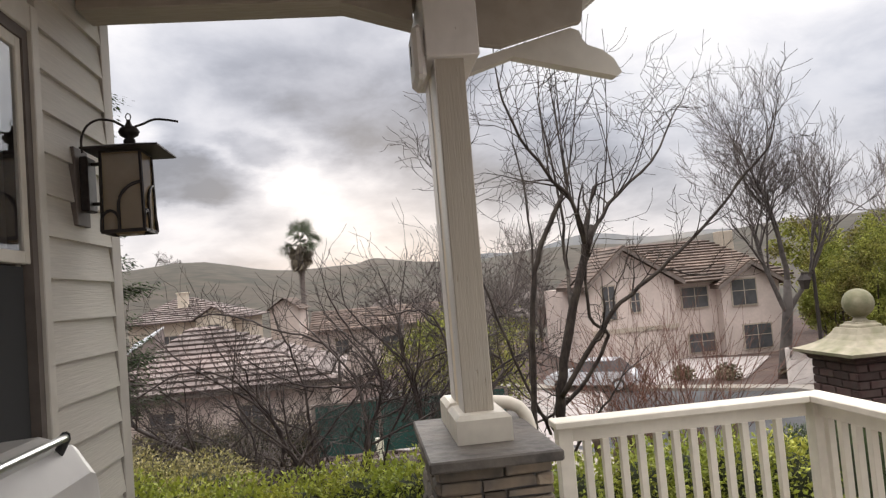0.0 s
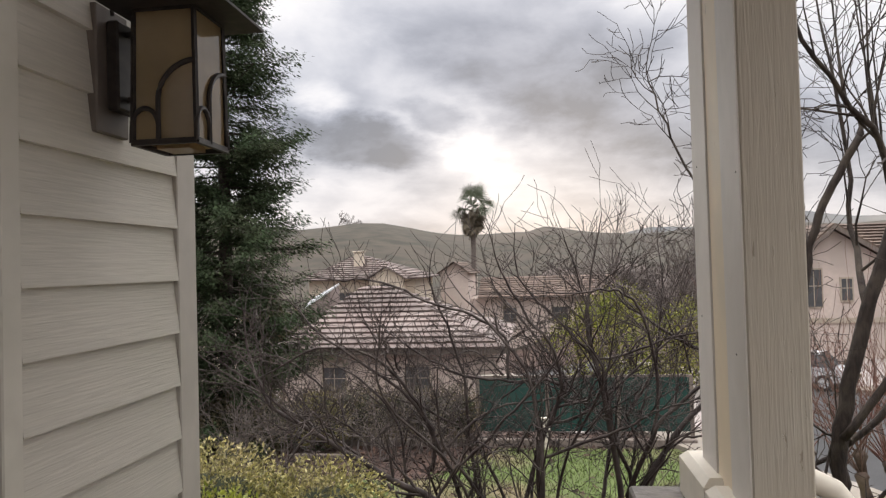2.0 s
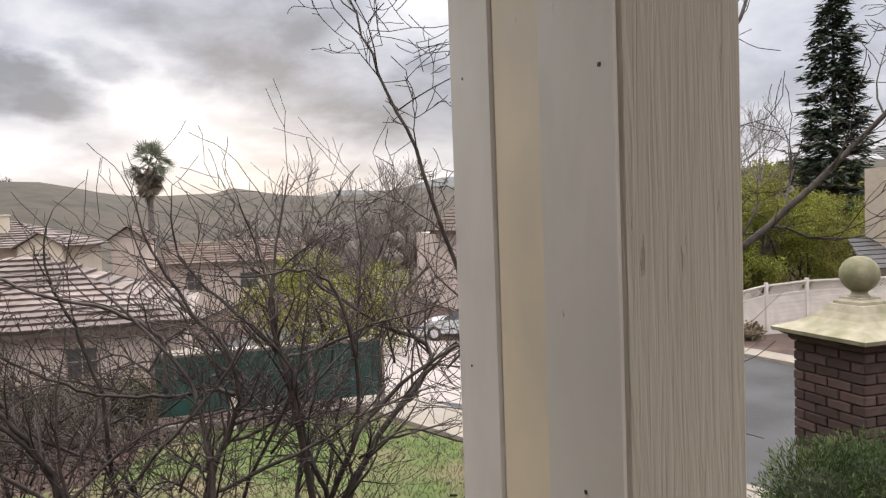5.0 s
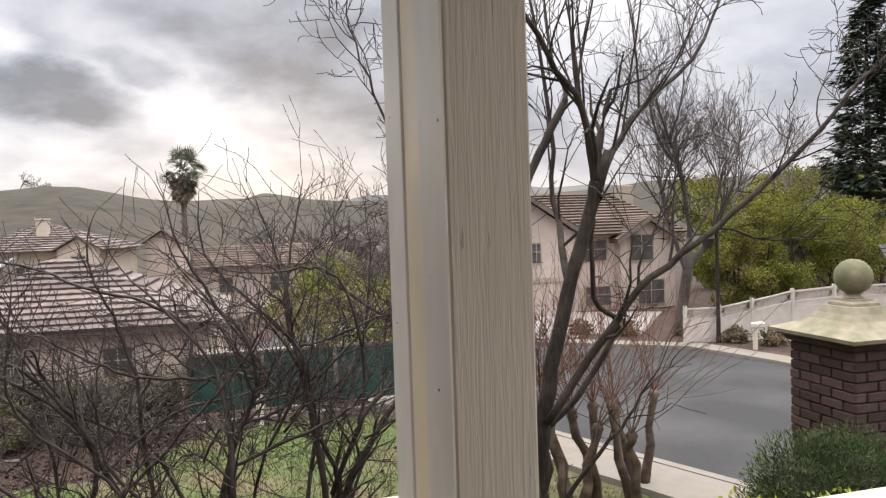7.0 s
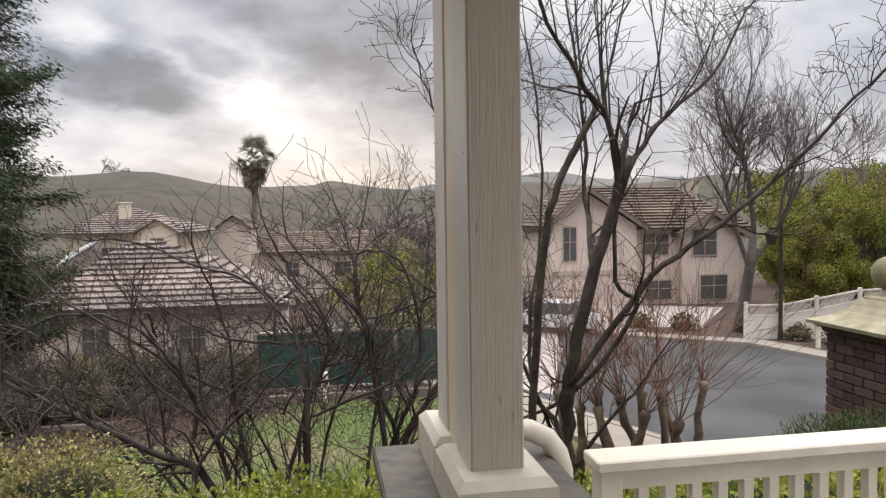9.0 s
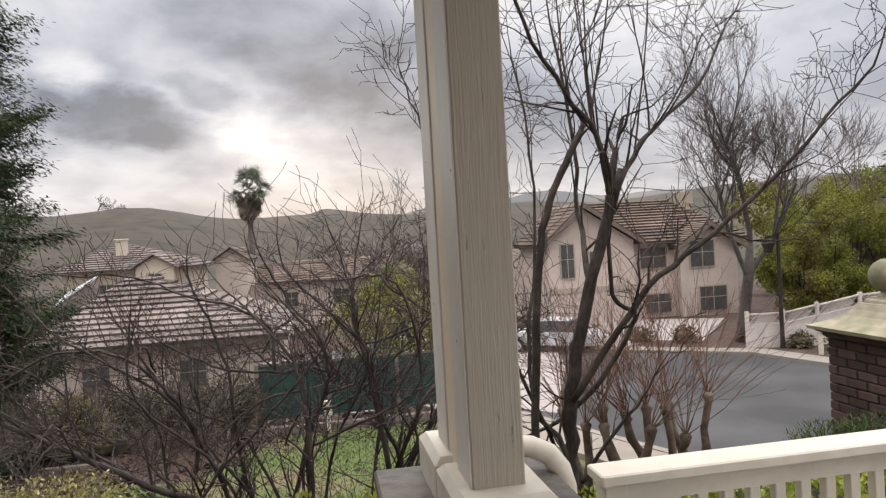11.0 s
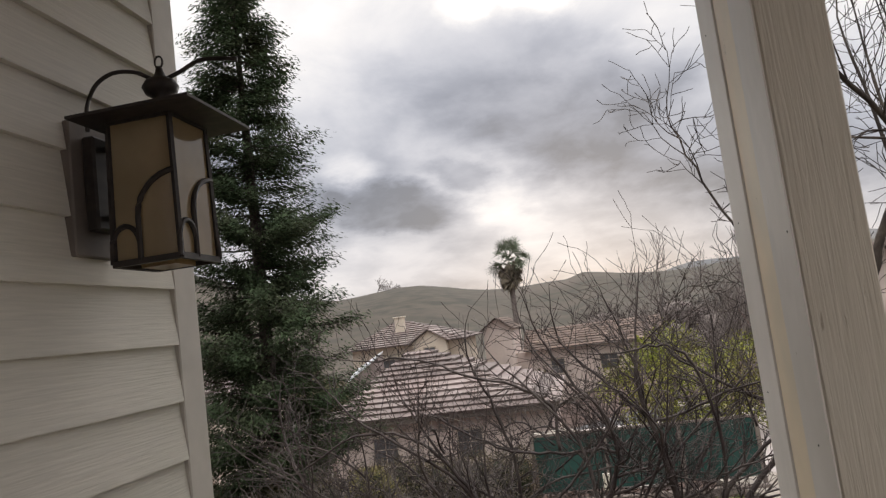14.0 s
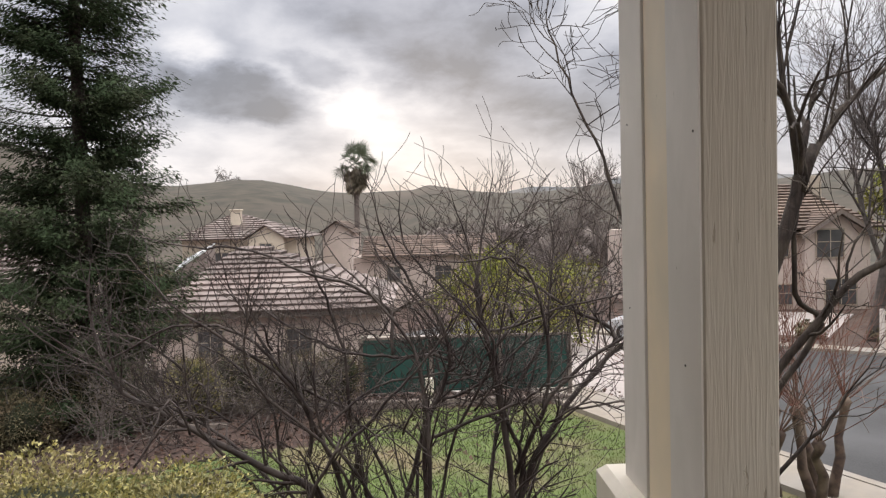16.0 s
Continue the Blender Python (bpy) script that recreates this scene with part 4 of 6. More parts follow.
def core_blob(name, material, blobs, seed, parent=None, k=0.62):
    mb = MB()
    for b in blobs:
        rings = []
        for i in range(7):
            a = 0.12 + (math.pi - 0.24) * i / 6
            rings.append([(b[0] + b[3] * k * math.sin(a) * math.cos(t) * (1 + .15 * noise.noise(Vector((a, t, seed)))), b[1] + b[4] * k * math.sin(a) * math.sin(t), b[2] - b[5] * k * math.cos(a)) for t in [math.tau * j / 10 for j in range(10)]])
        mb.loft(rings)
    return part(name, mb, material, parent)


class Tree:
    """Tapered limbs that split again and again."""

    def __init__(self, seed):
        self.r = random.Random(seed)
        self.thick, self.thin = MB(), MB()

    def limb(self, p, d, length, r0, level, cfg):
        r = self.r
        n = max(3, int(cfg["seg"] if level else cfg["seg"] + 2))
        pts, rad = [Vector(p)], [r0]
        d = Vector(d).normalized()
        r1 = max(r0 * cfg.get("taper", 0.45), cfg["tip"])
        kids = []
        for i in range(n):
            j = cfg["wander"]
            d = (d + Vector((r.gauss(0, j), r.gauss(0, j), r.gauss(0, j) + cfg["lift"]))).normalized()
            pts.append(pts[-1] + d * (length / n))
            rad.append(r0 + (r1 - r0) * (i + 1) / n)
            kids.append((pts[-1].copy(), d.copy(), rad[-1], (i + 1) / n))
        big = r0 > cfg.get("bigr", 0.012)
        (self.thick if big else self.thin).tube(pts, rad, 6 if big else 3, False)
        if level < cfg["levels"]:
            m = cfg["kids"][level]
            for k in range(m):
                q, dd, rr, f = kids[min(n - 1, int(n * (cfg.get("first", 0.25) + (1 - cfg.get("first", 0.25)) * (k + r.random()) / m)))]
                side = dd.cross(Vector((r.gauss(0, 1), r.gauss(0, 1), r.gauss(0, 1)))).normalized()
                ang = radians(r.uniform(*cfg["angle"]))
                nd = dd * math.cos(ang) + side * math.sin(ang)
                self.limb(q, nd, length * r.uniform(*cfg["shrink"]), max(rr * r.uniform(0.58, 0.8), cfg["tip"]), level + 1, cfg)

    def along(self, pts, r0, r1, cfg, kids, length, level=1, sides=8):
        """A hand-set limb with random twigs on it."""
        r = self.r
        P = [Vector(p) for p in pts]
        out = []
        for i in range(len(P) - 1):
            a, b, c, e = P[max(i - 1, 0)], P[i], P[i + 1], P[min(i + 2, len(P) - 1)]
            for k in range(4):
                t = k / 4
                out.append(0.5 * (2 * b + (c - a) * t + (2 * a - 5 * b + 4 * c - e) * t * t + (3 * b - a - 3 * c + e) * t ** 3))
        out.append(P[-1])
        n = len(out)
        out = [p + Vector((r.gauss(0, 1), r.gauss(0, 1), r.gauss(0, 1))) * 0.006 for p in out]
        rad = [r0 + (r1 - r0) * i / (n - 1) for i in range(n)]
        self.thick.tube(out, rad, sides, True)
        for k in range(kids):
            i = min(n - 2, int(n * (0.15 + 0.85 * (k + r.random()) / kids)))
            dd = (out[i + 1] - out[i]).normalized()
            side = dd.cross(Vector((r.gauss(0, 1), r.gauss(0, 1), r.gauss(0, 1)))).normalized()
            ang = radians(r.uniform(*cfg["angle"]))
            self.limb(out[i], dd * math.cos(ang) + side * math.sin(ang) + Vector((0, 0, cfg.get("kidup", 0.2))), length * r.uniform(0.6, 1.2), max(rad[i] * 0.5, cfg["tip"] * 2.0), level, cfg)
        self.limb(out[-1], (out[-1] - out[-2]), length, r1, level, cfg)

    def done(self, name, label, material, twig=None, group=""):
        t = thing(name, label, "tree" if "shrub" not in name else "shrub", group)
        me = self.thick.raw("trunk", True)
        me.materials.append(material)
        part("trunk", me, material, t)
        if self.thin.v:
            me = self.thin.raw("twigs", True)
            me.materials.append(twig or material)
            part("crown", me, twig or material, t)
        return t


# ---- bare tree by the railing, with a sawn stub
cfg = dict(seg=4, wander=0.17, lift=0.06, tip=0.0021, levels=3, kids=(6, 5, 3, 0), angle=(30, 70), shrink=(0.45, 0.75), taper=0.34, bigr=0.007, kidup=0.35)
tr = Tree(11)
tr.along([(1.42, 4.55, -2.6), (1.43, 4.55, -1.2), (1.43, 4.55, 0.21), (1.44, 4.55, 0.54), (1.48, 4.55, 0.94), (1.6, 4.55, 1.4), (1.74, 4.55, 1.82), (1.78, 4.55, 1.99)], 0.05, 0.031, cfg, 2, 0.5, 2, 10)
tr.thick.tube([(1.77, 4.55, 1.9), (1.82, 4.55, 2.04), (1.855, 4.55, 2.13)], [0.03, 0.029, 0.028], 9)
tr.along([(1.78, 4.55, 1.97), (1.67, 4.47, 2.33), (1.46, 4.38, 2.56), (1.21, 4.3, 2.92), (1.1, 4.25, 3.3)], 0.02, 0.007, cfg, 10, 0.6)
tr.along([(1.82, 4.55, 2.02), (2.04, 4.67, 2.3), (2.5, 4.78, 2.67), (2.82, 4.9, 3.11)], 0.02, 0.006, cfg, 10, 0.55)
tr.along([(1.46, 4.5, 0.79), (1.73, 4.42, 1.21), (1.95, 4.33, 1.5), (2.24, 4.25, 1.72), (2.6, 4.17, 2.03), (2.87, 4.08, 2.34), (3.11, 4.0, 2.6)], 0.023, 0.007, cfg, 14, 0.45)
tr.along([(1.76, 4.55, 1.79), (1.77, 4.59, 1.39), (1.91, 4.62, 1.23), (1.76, 4.66, 0.94), (1.54, 4.7, 0.7)], 0.012, 0.019, cfg, 2, 0.4, 2)
tr.along([(1.42, 4.5, -0.2), (1.38, 4.5, 0.49), (1.27, 4.64, 0.73), (1.29, 4.78, 1.18), (1.41, 4.92, 1.72), (1.44, 5.06, 2.44), (1.4, 5.2, 2.97)], 0.018, 0.006, cfg, 12, 0.5)
tr.along([(1.34, 4.52, -2.4), (1.25, 4.52, -0.6), (1.22, 4.52, 0.5), (1.25, 4.52, 1.1), (1.3, 4.52, 1.6), (1.38, 4.52, 1.95), (1.5, 4.52, 2.17), (1.6, 4.52, 2.36)], 0.026, 0.02, cfg, 4, 0.12, 3, 10)
tr.along([(1.48, 4.5, 0.3), (1.62, 4.46, 0.52), (1.8, 4.42, 0.74), (1.95, 4.4, 0.95)], 0.014, 0.006, cfg, 6, 0.3, 2)
tr.along([(1.36, 4.55, 0.5), (1.12, 4.6, 1.1), (0.93, 4.65, 1.75), (0.80, 4.75, 2.2), (0.68, 4.87, 2.54), (0.6, 5.0, 2.9)], 0.013, 0.004, cfg, 12, 0.36)
tr.along([(1.62, 4.55, 1.46), (1.70, 4.9, 1.9), (1.72, 5.0, 2.5), (1.66, 5.1, 3.2)], 0.02, 0.007, cfg, 8, 0.6)
rp = random.Random(5)
sh = dict(seg=5, wander=0.05, lift=0.05, tip=0.0026, levels=1, kids=(3, 0), angle=(15, 35), shrink=(0.25, 0.5), taper=0.35, bigr=0.008)
for k in range(8):
    a_, b_ = rp.choice((((1.78, 4.55, 1.97), (1.67, 4.47, 2.33)), ((1.67, 4.47, 2.33), (1.46, 4.38, 2.56)), ((1.82, 4.55, 2.02), (2.04, 4.67, 2.3)), ((2.04, 4.67, 2.3), (2.5, 4.78, 2.67))))
    p = Vector(a_).lerp(Vector(b_), rp.random())
    tr.limb(p, (rp.gauss(0, .12), rp.gauss(0, .1), 1), rp.uniform(0.7, 1.3), 0.008, 0, sh)
tr.done("bare_tree", "bare dark-barked tree with a sawn stub beside the porch", M_BARK)

# ---- many-stemmed bare plum below the porch
cfg = dict(seg=4, wander=0.14, lift=0.05, tip=0.0024, levels=3, kids=(5, 4, 2, 0), angle=(25, 72), shrink=(0.5, 0.8), taper=0.34, bigr=0.006, kidup=0.25)
tr = Tree(23)
bow0 = dict(cfg, levels=2, kids=(5, 3, 0))
B = (-0.15, 6.3, -2.2)
tr.along([B, (-0.6, 6.2, -0.8), (-0.93, 6.2, -0.15), (-1.3, 6.28, 0.0), (-1.85, 6.35, 0.3), (-2.37, 6.42, 0.59), (-2.56, 6.5, 0.89)], 0.042, 0.012, cfg, 24, 0.62)
tr.along([B, (-0.4, 6.3, -1.2), (-0.27, 6.4, -0.3), (-0.03, 6.57, 0.43), (0.12, 6.73, 0.76), (-0.37, 6.9, 1.4)], 0.0272, 0.0086, cfg, 21, 0.62)
tr.along([B, (0.4, 6.2, -1.1), (0.52, 6.2, -0.25), (0.38, 6.23, 0.76), (0.29, 6.27, 1.26), (0.32, 6.3, 1.52)], 0.036, 0.0101, cfg, 21, 0.62)
tr.along([B, (0.4, 6.2, -1.1), (0.62, 6.3, -0.21), (0.96, 6.42, 0.35), (1.4, 6.55, 0.84), (1.03, 6.67, 1.1), (0.6, 6.8, 1.42)], 0.037, 0.0086, cfg, 24, 0.6)
tr.along([B, (-0.6, 6.3, -1.1), (-0.73, 6.3, -0.24), (-0.92, 6.23, 0.3), (-1.18, 6.17, 0.74), (-1.78, 6.1, 1.18)], 0.0272, 0.0086, cfg, 24, 0.65)
tr.along([B, (-0.15, 6.0, -0.9), (-0.1, 5.9, 0.2), (-0.2, 6.1, 0.9), (-0.6, 6.2, 1.4)], 0.0238, 0.0079, bow0, 14, 0.45)
tr.along([B, (0.3, 6.6, -0.9), (0.5, 6.9, 0.1), (0.9, 7.0, 0.8), (1.0, 7.0, 1.5)], 0.0238, 0.0079, cfg, 21, 0.6)
tr.along([(-0.05, 6.5, 0.4), (0.3, 6.4, 0.55), (0.75, 6.4, 0.95), (1.2, 6.5, 1.3)], 0.0136, 0.0065, cfg, 16, 0.5)
tr.along([(-0.9, 6.2, 0.25), (-0.5, 6.4, 0.55), (0.0, 6.5, 0.62), (0.25, 6.5, 0.6)], 0.0122, 0.0058, cfg, 14, 0.5)
tr.along([B, (-0.9, 6.6, -0.9), (-1.6, 6.9, -0.1), (-2.3, 7.0, 0.35), (-3.0, 7.0, 0.75)], 0.0204, 0.0065, cfg, 24, 0.6)
bow = dict(cfg, levels=2, kids=(5, 3, 0))
tr.along([(-0.98, 6.2, 0.1), (-0.94, 6.2, 0.37), (-1.08, 6.2, 0.65), (-1.26, 6.2, 0.88), (-1.5, 6.15, 1.07), (-1.87, 6.1, 1.1), (-2.2, 6.1, 0.95)], 0.017, 0.007, bow, 18, 0.42)
tr.along([(-0.45, 6.2, -0.9), (-0.91, 6.0, -0.25), (-0.83, 6.0, 0.08), (-0.62, 6.0, 0.3), (-0.36, 6.0, 0.57), (-0.12, 6.0, 0.82), (0.15, 6.0, 1.15)], 0.017, 0.007, bow, 14, 0.4)
tr.along([(-0.3, 6.35, -1.2), (-0.53, 6.4, -0.41), (-0.65, 6.4, 0.05), (-0.69, 6.4, 0.52), (-0.72, 6.4, 0.85), (-0.84, 6.4, 1.25), (-0.95, 6.4, 1.51)], 0.02, 0.008, bow, 14, 0.45)
tr.along([(-0.15, 6.2, -1.0), (-0.12, 6.1, -0.27), (-0.13, 6.1, 0.22), (0.03, 6.1, 0.66), (0.07, 6.1, 0.83), (-0.01, 6.1, 1.13), (-0.2, 6.1, 1.37), (-0.36, 6.1, 1.69)], 0.021, 0.008, bow, 16, 0.45)
tr.along([(0.06, 6.12, 0.81), (-0.09, 6.2, 0.83), (-0.34, 6.2, 0.82), (-0.64, 6.2, 0.86), (-0.86, 6.2, 0.94), (-1.2, 6.2, 1.15)], 0.013, 0.007, bow, 14, 0.4)
tr.along([(-0.34, 6.22, 0.83), (-0.37, 6.3, 1.15), (-0.62, 6.3, 1.34), (-0.99, 6.3, 1.46), (-1.36, 6.3, 1.62), (-1.75, 6.3, 1.66)], 0.014, 0.007, bow, 14, 0.4)
tr.along([(0.4, 6.3, -1.0), (0.57, 6.3, -0.34), (0.6, 6.3, 0), (0.48, 6.3, 0.36), (0.42, 6.3, 0.71), (0.33, 6.3, 0.99), (0.31, 6.3, 1.3), (0.24, 6.3, 1.58)], 0.022, 0.008, bow, 16, 0.45)
tr.along([(0.56, 6.3, -0.1), (0.74, 6.2, 0.37), (0.92, 6.2, 0.6), (1.25, 6.2, 0.85), (1.6, 6.2, 1.0)], 0.021, 0.009, bow, 12, 0.42)
tr.along([(-0.1, 6.08, 0.25), (0.31, 6.0, 0.42), (0.6, 6.0, 0.53), (0.78, 6.0, 0.64), (1.1, 6.0, 0.72)], 0.013, 0.006, bow, 12, 0.4)
tr.along([(0.75, 6.2, 0.4), (0.8, 6.2, 0.79), (0.72, 6.2, 1.28), (0.61, 6.2, 1.47), (0.45, 6.2, 1.53), (0.2, 6.2, 1.5)], 0.015, 0.007, bow, 12, 0.4)
tr.along([(0.33, 6.3, 0.96), (0.61, 6.3, 1.02), (0.93, 6.3, 1.14), (1.3, 6.3, 1.2)], 0.012, 0.006, bow, 10, 0.4)
tr.along([(0.04, 6.1, 0.64), (0.26, 6.1, 0.69), (0.33, 6.1, 0.82), (0.5, 6.1, 1.0)], 0.011, 0.006, bow, 8, 0.35)
tr.along([(0.33, 6.32, 1.0), (0.08, 6.4, 1.26), (-0.09, 6.4, 1.43), (-0.26, 6.4, 1.68)], 0.013, 0.007, bow, 10, 0.4)
tr.along([(-0.55, 6.4, -0.9), (-1.18, 6.5, -0.27), (-1.27, 6.5, 0.34), (-1.44, 6.5, 0.64), (-1.7, 6.5, 0.85)], 0.016, 0.007, bow, 14, 0.42)
tr.along([(-0.3, 6.5, -0.5), (-0.65, 6.6, 0.26), (-0.99, 6.6, 0.47), (-1.25, 6.6, 0.7), (-1.6, 6.6, 1.3)], 0.014, 0.007, bow, 14, 0.42)
rp = random.Random(77)
for k in range(7):
    tip = Vector((-2.3 + 3.9 * (k + rp.random()) / 7, rp.uniform(5.7, 7.3), rp.uniform(0.7, 1.2)))
    bend = Vector((B[0] + (tip.x - B[0]) * rp.uniform(0.45, 0.7), B[1] + (tip.y - B[1]) * 0.5, rp.uniform(-0.35, 0.15)))
    high = bend.lerp(tip, 0.55) + Vector((rp.gauss(0, .14), rp.gauss(0, .1), rp.gauss(0.05, .1)))
    tr.along([B, Vector(B).lerp(bend, 0.5) + Vector((rp.gauss(0, .08), 0, -0.1)), bend, high, tip], rp.uniform(0.015, 0.023), 0.0072, bow, 14, rp.uniform(0.36, 0.5))
for k in range(36):
    p = Vector((-2.4 + 3.9 * rp.random(), rp.uniform(5.9, 7.2), rp.uniform(0.15, 0.95)))
    q = p + Vector((rp.uniform(-.7, .7), rp.gauss(0, .2), rp.uniform(0.0, 0.3)))
    tr.along([p, p.lerp(q, .5) + Vector((0, 0, rp.uniform(0.05, 0.2))), q], 0.0088, 0.0043, bow, 10, 0.32)
tr.done("bare_plum_tree", "leafless many-stemmed plum tree with a twiggy spreading crown", M_PLUM)

# ---- crape myrtles with red shoots from pollarded knuckles
for n, (x, y) in enumerate(((5.75, 13.4), (6.35, 13.7), (6.95, 13.2), (7.4, 13.9), (5.2, 14.2))):
    tr = Tree(40 + n)
    r = tr.r
    g, stems = -3.72, []
    sh = dict(seg=5, wander=0.07, lift=0.01, tip=0.004, levels=1, kids=(3, 0), angle=(12, 34), shrink=(0.4, 0.7), taper=0.4, bigr=0.03)
    for s in range(3 if n < 2 else 2):
        a = r.uniform(0, math.tau)
        tip = Vector((x + 0.45 * math.cos(a), y + 0.45 * math.sin(a), g + r.uniform(1.5, 2.1)))
        stems.append(MB().tube([(x + 0.08 * math.cos(a), y + 0.08 * math.sin(a), g - 0.1), (x + 0.2 * math.cos(a) + r.gauss(0, .04), y + 0.2 * math.sin(a), g + 0.5), (x + 0.26 * math.cos(a) + r.gauss(0, .05), y + 0.28 * math.sin(a) + r.gauss(0, .05), g + 0.9), (x + 0.38 * math.cos(a) + r.gauss(0, .05), y + 0.36 * math.sin(a), g + 1.25), tip - Vector((0, 0, 0.12)), tip, tip + Vector((0, 0, 0.08))], [0.125, 0.095, 0.09, 0.075, 0.08, 0.12, 0.065], 9))
        for k in range(13):
            d = Vector((math.cos(a) * 0.4 + r.gauss(0, .4), math.sin(a) * 0.4 + r.gauss(0, .4), 1))
            tr.limb(tip, d, r.uniform(1.3, 2.7), 0.011, 0, sh)
    t = thing("crape_myrtle", "pollarded bare crape myrtle with long reddish shoots", "tree", "crape myrtles by the sidewalk")
    for st in stems:
        part("trunk", st, M_MYRTLE, t, smooth=True)
    part("crown", tr.thin.raw("crown", True), M_TWIG, t, "long reddish upright shoots")

# ---- tall bare street tree
big = dict(seg=5, wander=0.09, lift=0.07, tip=0.007, levels=4, kids=(7, 6, 5, 5, 0), angle=(18, 46), shrink=(0.48, 0.72), taper=0.5, bigr=0.05)
tr = Tree(5)
tr.thick.tube([(18.5, 29.3, -3.9), (18.55, 29.3, -3.2), (18.7, 29.2, -2.0), (18.85, 29, -0.4), (18.95, 29, 0.8)], [0.36, 0.27, 0.25, 0.22, 0.15], 10)
tr.limb((18.95, 29, 0.7), (0.1, 0.05, 1), 4.6, 0.14, 0, big)
tr.limb((18.87, 29, -0.9), (-0.42, 0, 1), 4.6, 0.12, 0, big)
tr.limb((18.9, 29, -0.6), (0.45, 0, 1), 4.4, 0.12, 0, big)
tr.done("bare_street_tree", "tall leafless tree with a fine rounded crown", M_STREETBARK, M_GREYTWIG)
for n, (x, y, h) in enumerate(((30, 36, 9), (9.5, 46, 8), (13, 52, 8), (4.5, 42, 7), (7, 37, 6))):
    tr = Tree(60 + n)
    c = dict(big, levels=3, kids=(6, 6, 6, 0), tip=0.012)
    tr.limb((x, y, ground_z(x, y) - 0.2), (0, 0, 1), h * 0.45, 0.2, 0, c)
    tr.limb((x, y, ground_z(x, y) + h * 0.3), (0.1, 0, 1), h * 0.5, 0.13, 0, c)
    tr.done("bare_street_tree", "bare grey tree among the houses", M_FARBARK)

# ---- conifers


def conifer(name, label, x, y, z0, h, rad, seed, material, sprays=26, cards=34, size=0.42, bare=0.0):
    r = random.Random(seed)
    t = thing(name, label, "tree")
    trunk = MB().tube([(x, y, z0 - 0.3), (x + .05, y, z0 + h * 0.5), (x, y, z0 + h)], [h * 0.013, h * 0.009, 0.03], 9)
    limbs, need = MB(), MB()
    V, F = need.v, need.f
    zz = z0 + h * bare
    while zz < z0 + h - 0.2:
        f = (zz - z0) / h
        R = rad * (1 - f) ** 0.72 * (0.86 + 0.14 * math.sin(zz * 2.1 + seed)) + 0.15
        if f < 0.25:
            R *= 0.62 + 1.5 * f
        nb = max(5, int(9 - 4 * f))
        for k in range(nb):
            a = r.uniform(0, math.tau)
            L = R * r.uniform(0.62, 1.1)
            droop = r.uniform(-0.32, 0.02)
            pts = []
            for i in range(5):
                s = i / 4
                pts.append(Vector((x + math.cos(a) * L * s, y + math.sin(a) * L * s, zz + L * (droop * s + 0.26 * s * s))))
            limbs.tube(pts, [0.035 * (1 - f) + 0.012, 0.028, 0.02, 0.013, 0.006], 4, False)
            for c in range(int(cards * (0.35 + L / rad))):
                s = r.uniform(0.2, 1.02) ** 0.8
                i = min(3, int(s * 4))
                p = pts[i].lerp(pts[i + 1], s * 4 - i)
                da = a + r.gauss(0, 0.75)
                d = Vector((math.cos(da), math.sin(da), r.gauss(-0.12, 0.2))).normalized()
                q = p + Vector((r.gauss(0, .2), r.gauss(0, .2), r.gauss(0, .13)))
                w = Vector((-d.y, d.x, r.gauss(0, 0.5))).normalized() * size * r.uniform(0.09, 0.17)
                e = q + d * size * r.uniform(0.6, 1.25) + Vector((0, 0, -0.05))
                j = len(V)
                V.extend([tuple(q), tuple(q.lerp(e, .45) + w), tuple(e), tuple(q.lerp(e, .45) - w)])
                F.append((j, j + 1, j + 2, j + 3))
        zz += h * r.uniform(0.011, 0.019)
    part("trunk", trunk, M_BARK, t)
    part("branchwork", limbs.raw("branchwork"), M_BARK, t)
    part("foliage", need.raw("foliage"), material, t)
    return t


conifer("redwood_tree", "tall dark green redwood with drooping layered branches", -9.9, 22, -4.2, 20, 4.4, 3, M_FIR, cards=540, size=0.175)
conifer("redwood_tree", "dark green redwood behind the side hedge", -16.5, 22.5, -4.2, 18, 4.2, 8, M_FIR, cards=420, size=0.18, bare=0.17)
conifer("pine_tree", "tall grey-green pine beyond the white fence", 46.5, 46, -4.5, 24, 4.6, 9, M_PINE, cards=46, size=0.8, bare=0.2)
for x, y, h in ((-17.5, 58, 5), (-18.6, 60, 4)):
    conifer("cypress_tree", "small dark cypress by a far house", x, y, -6.5, h + 3, 1.0, 12 + h, M_FIR, cards=8, size=0.6)

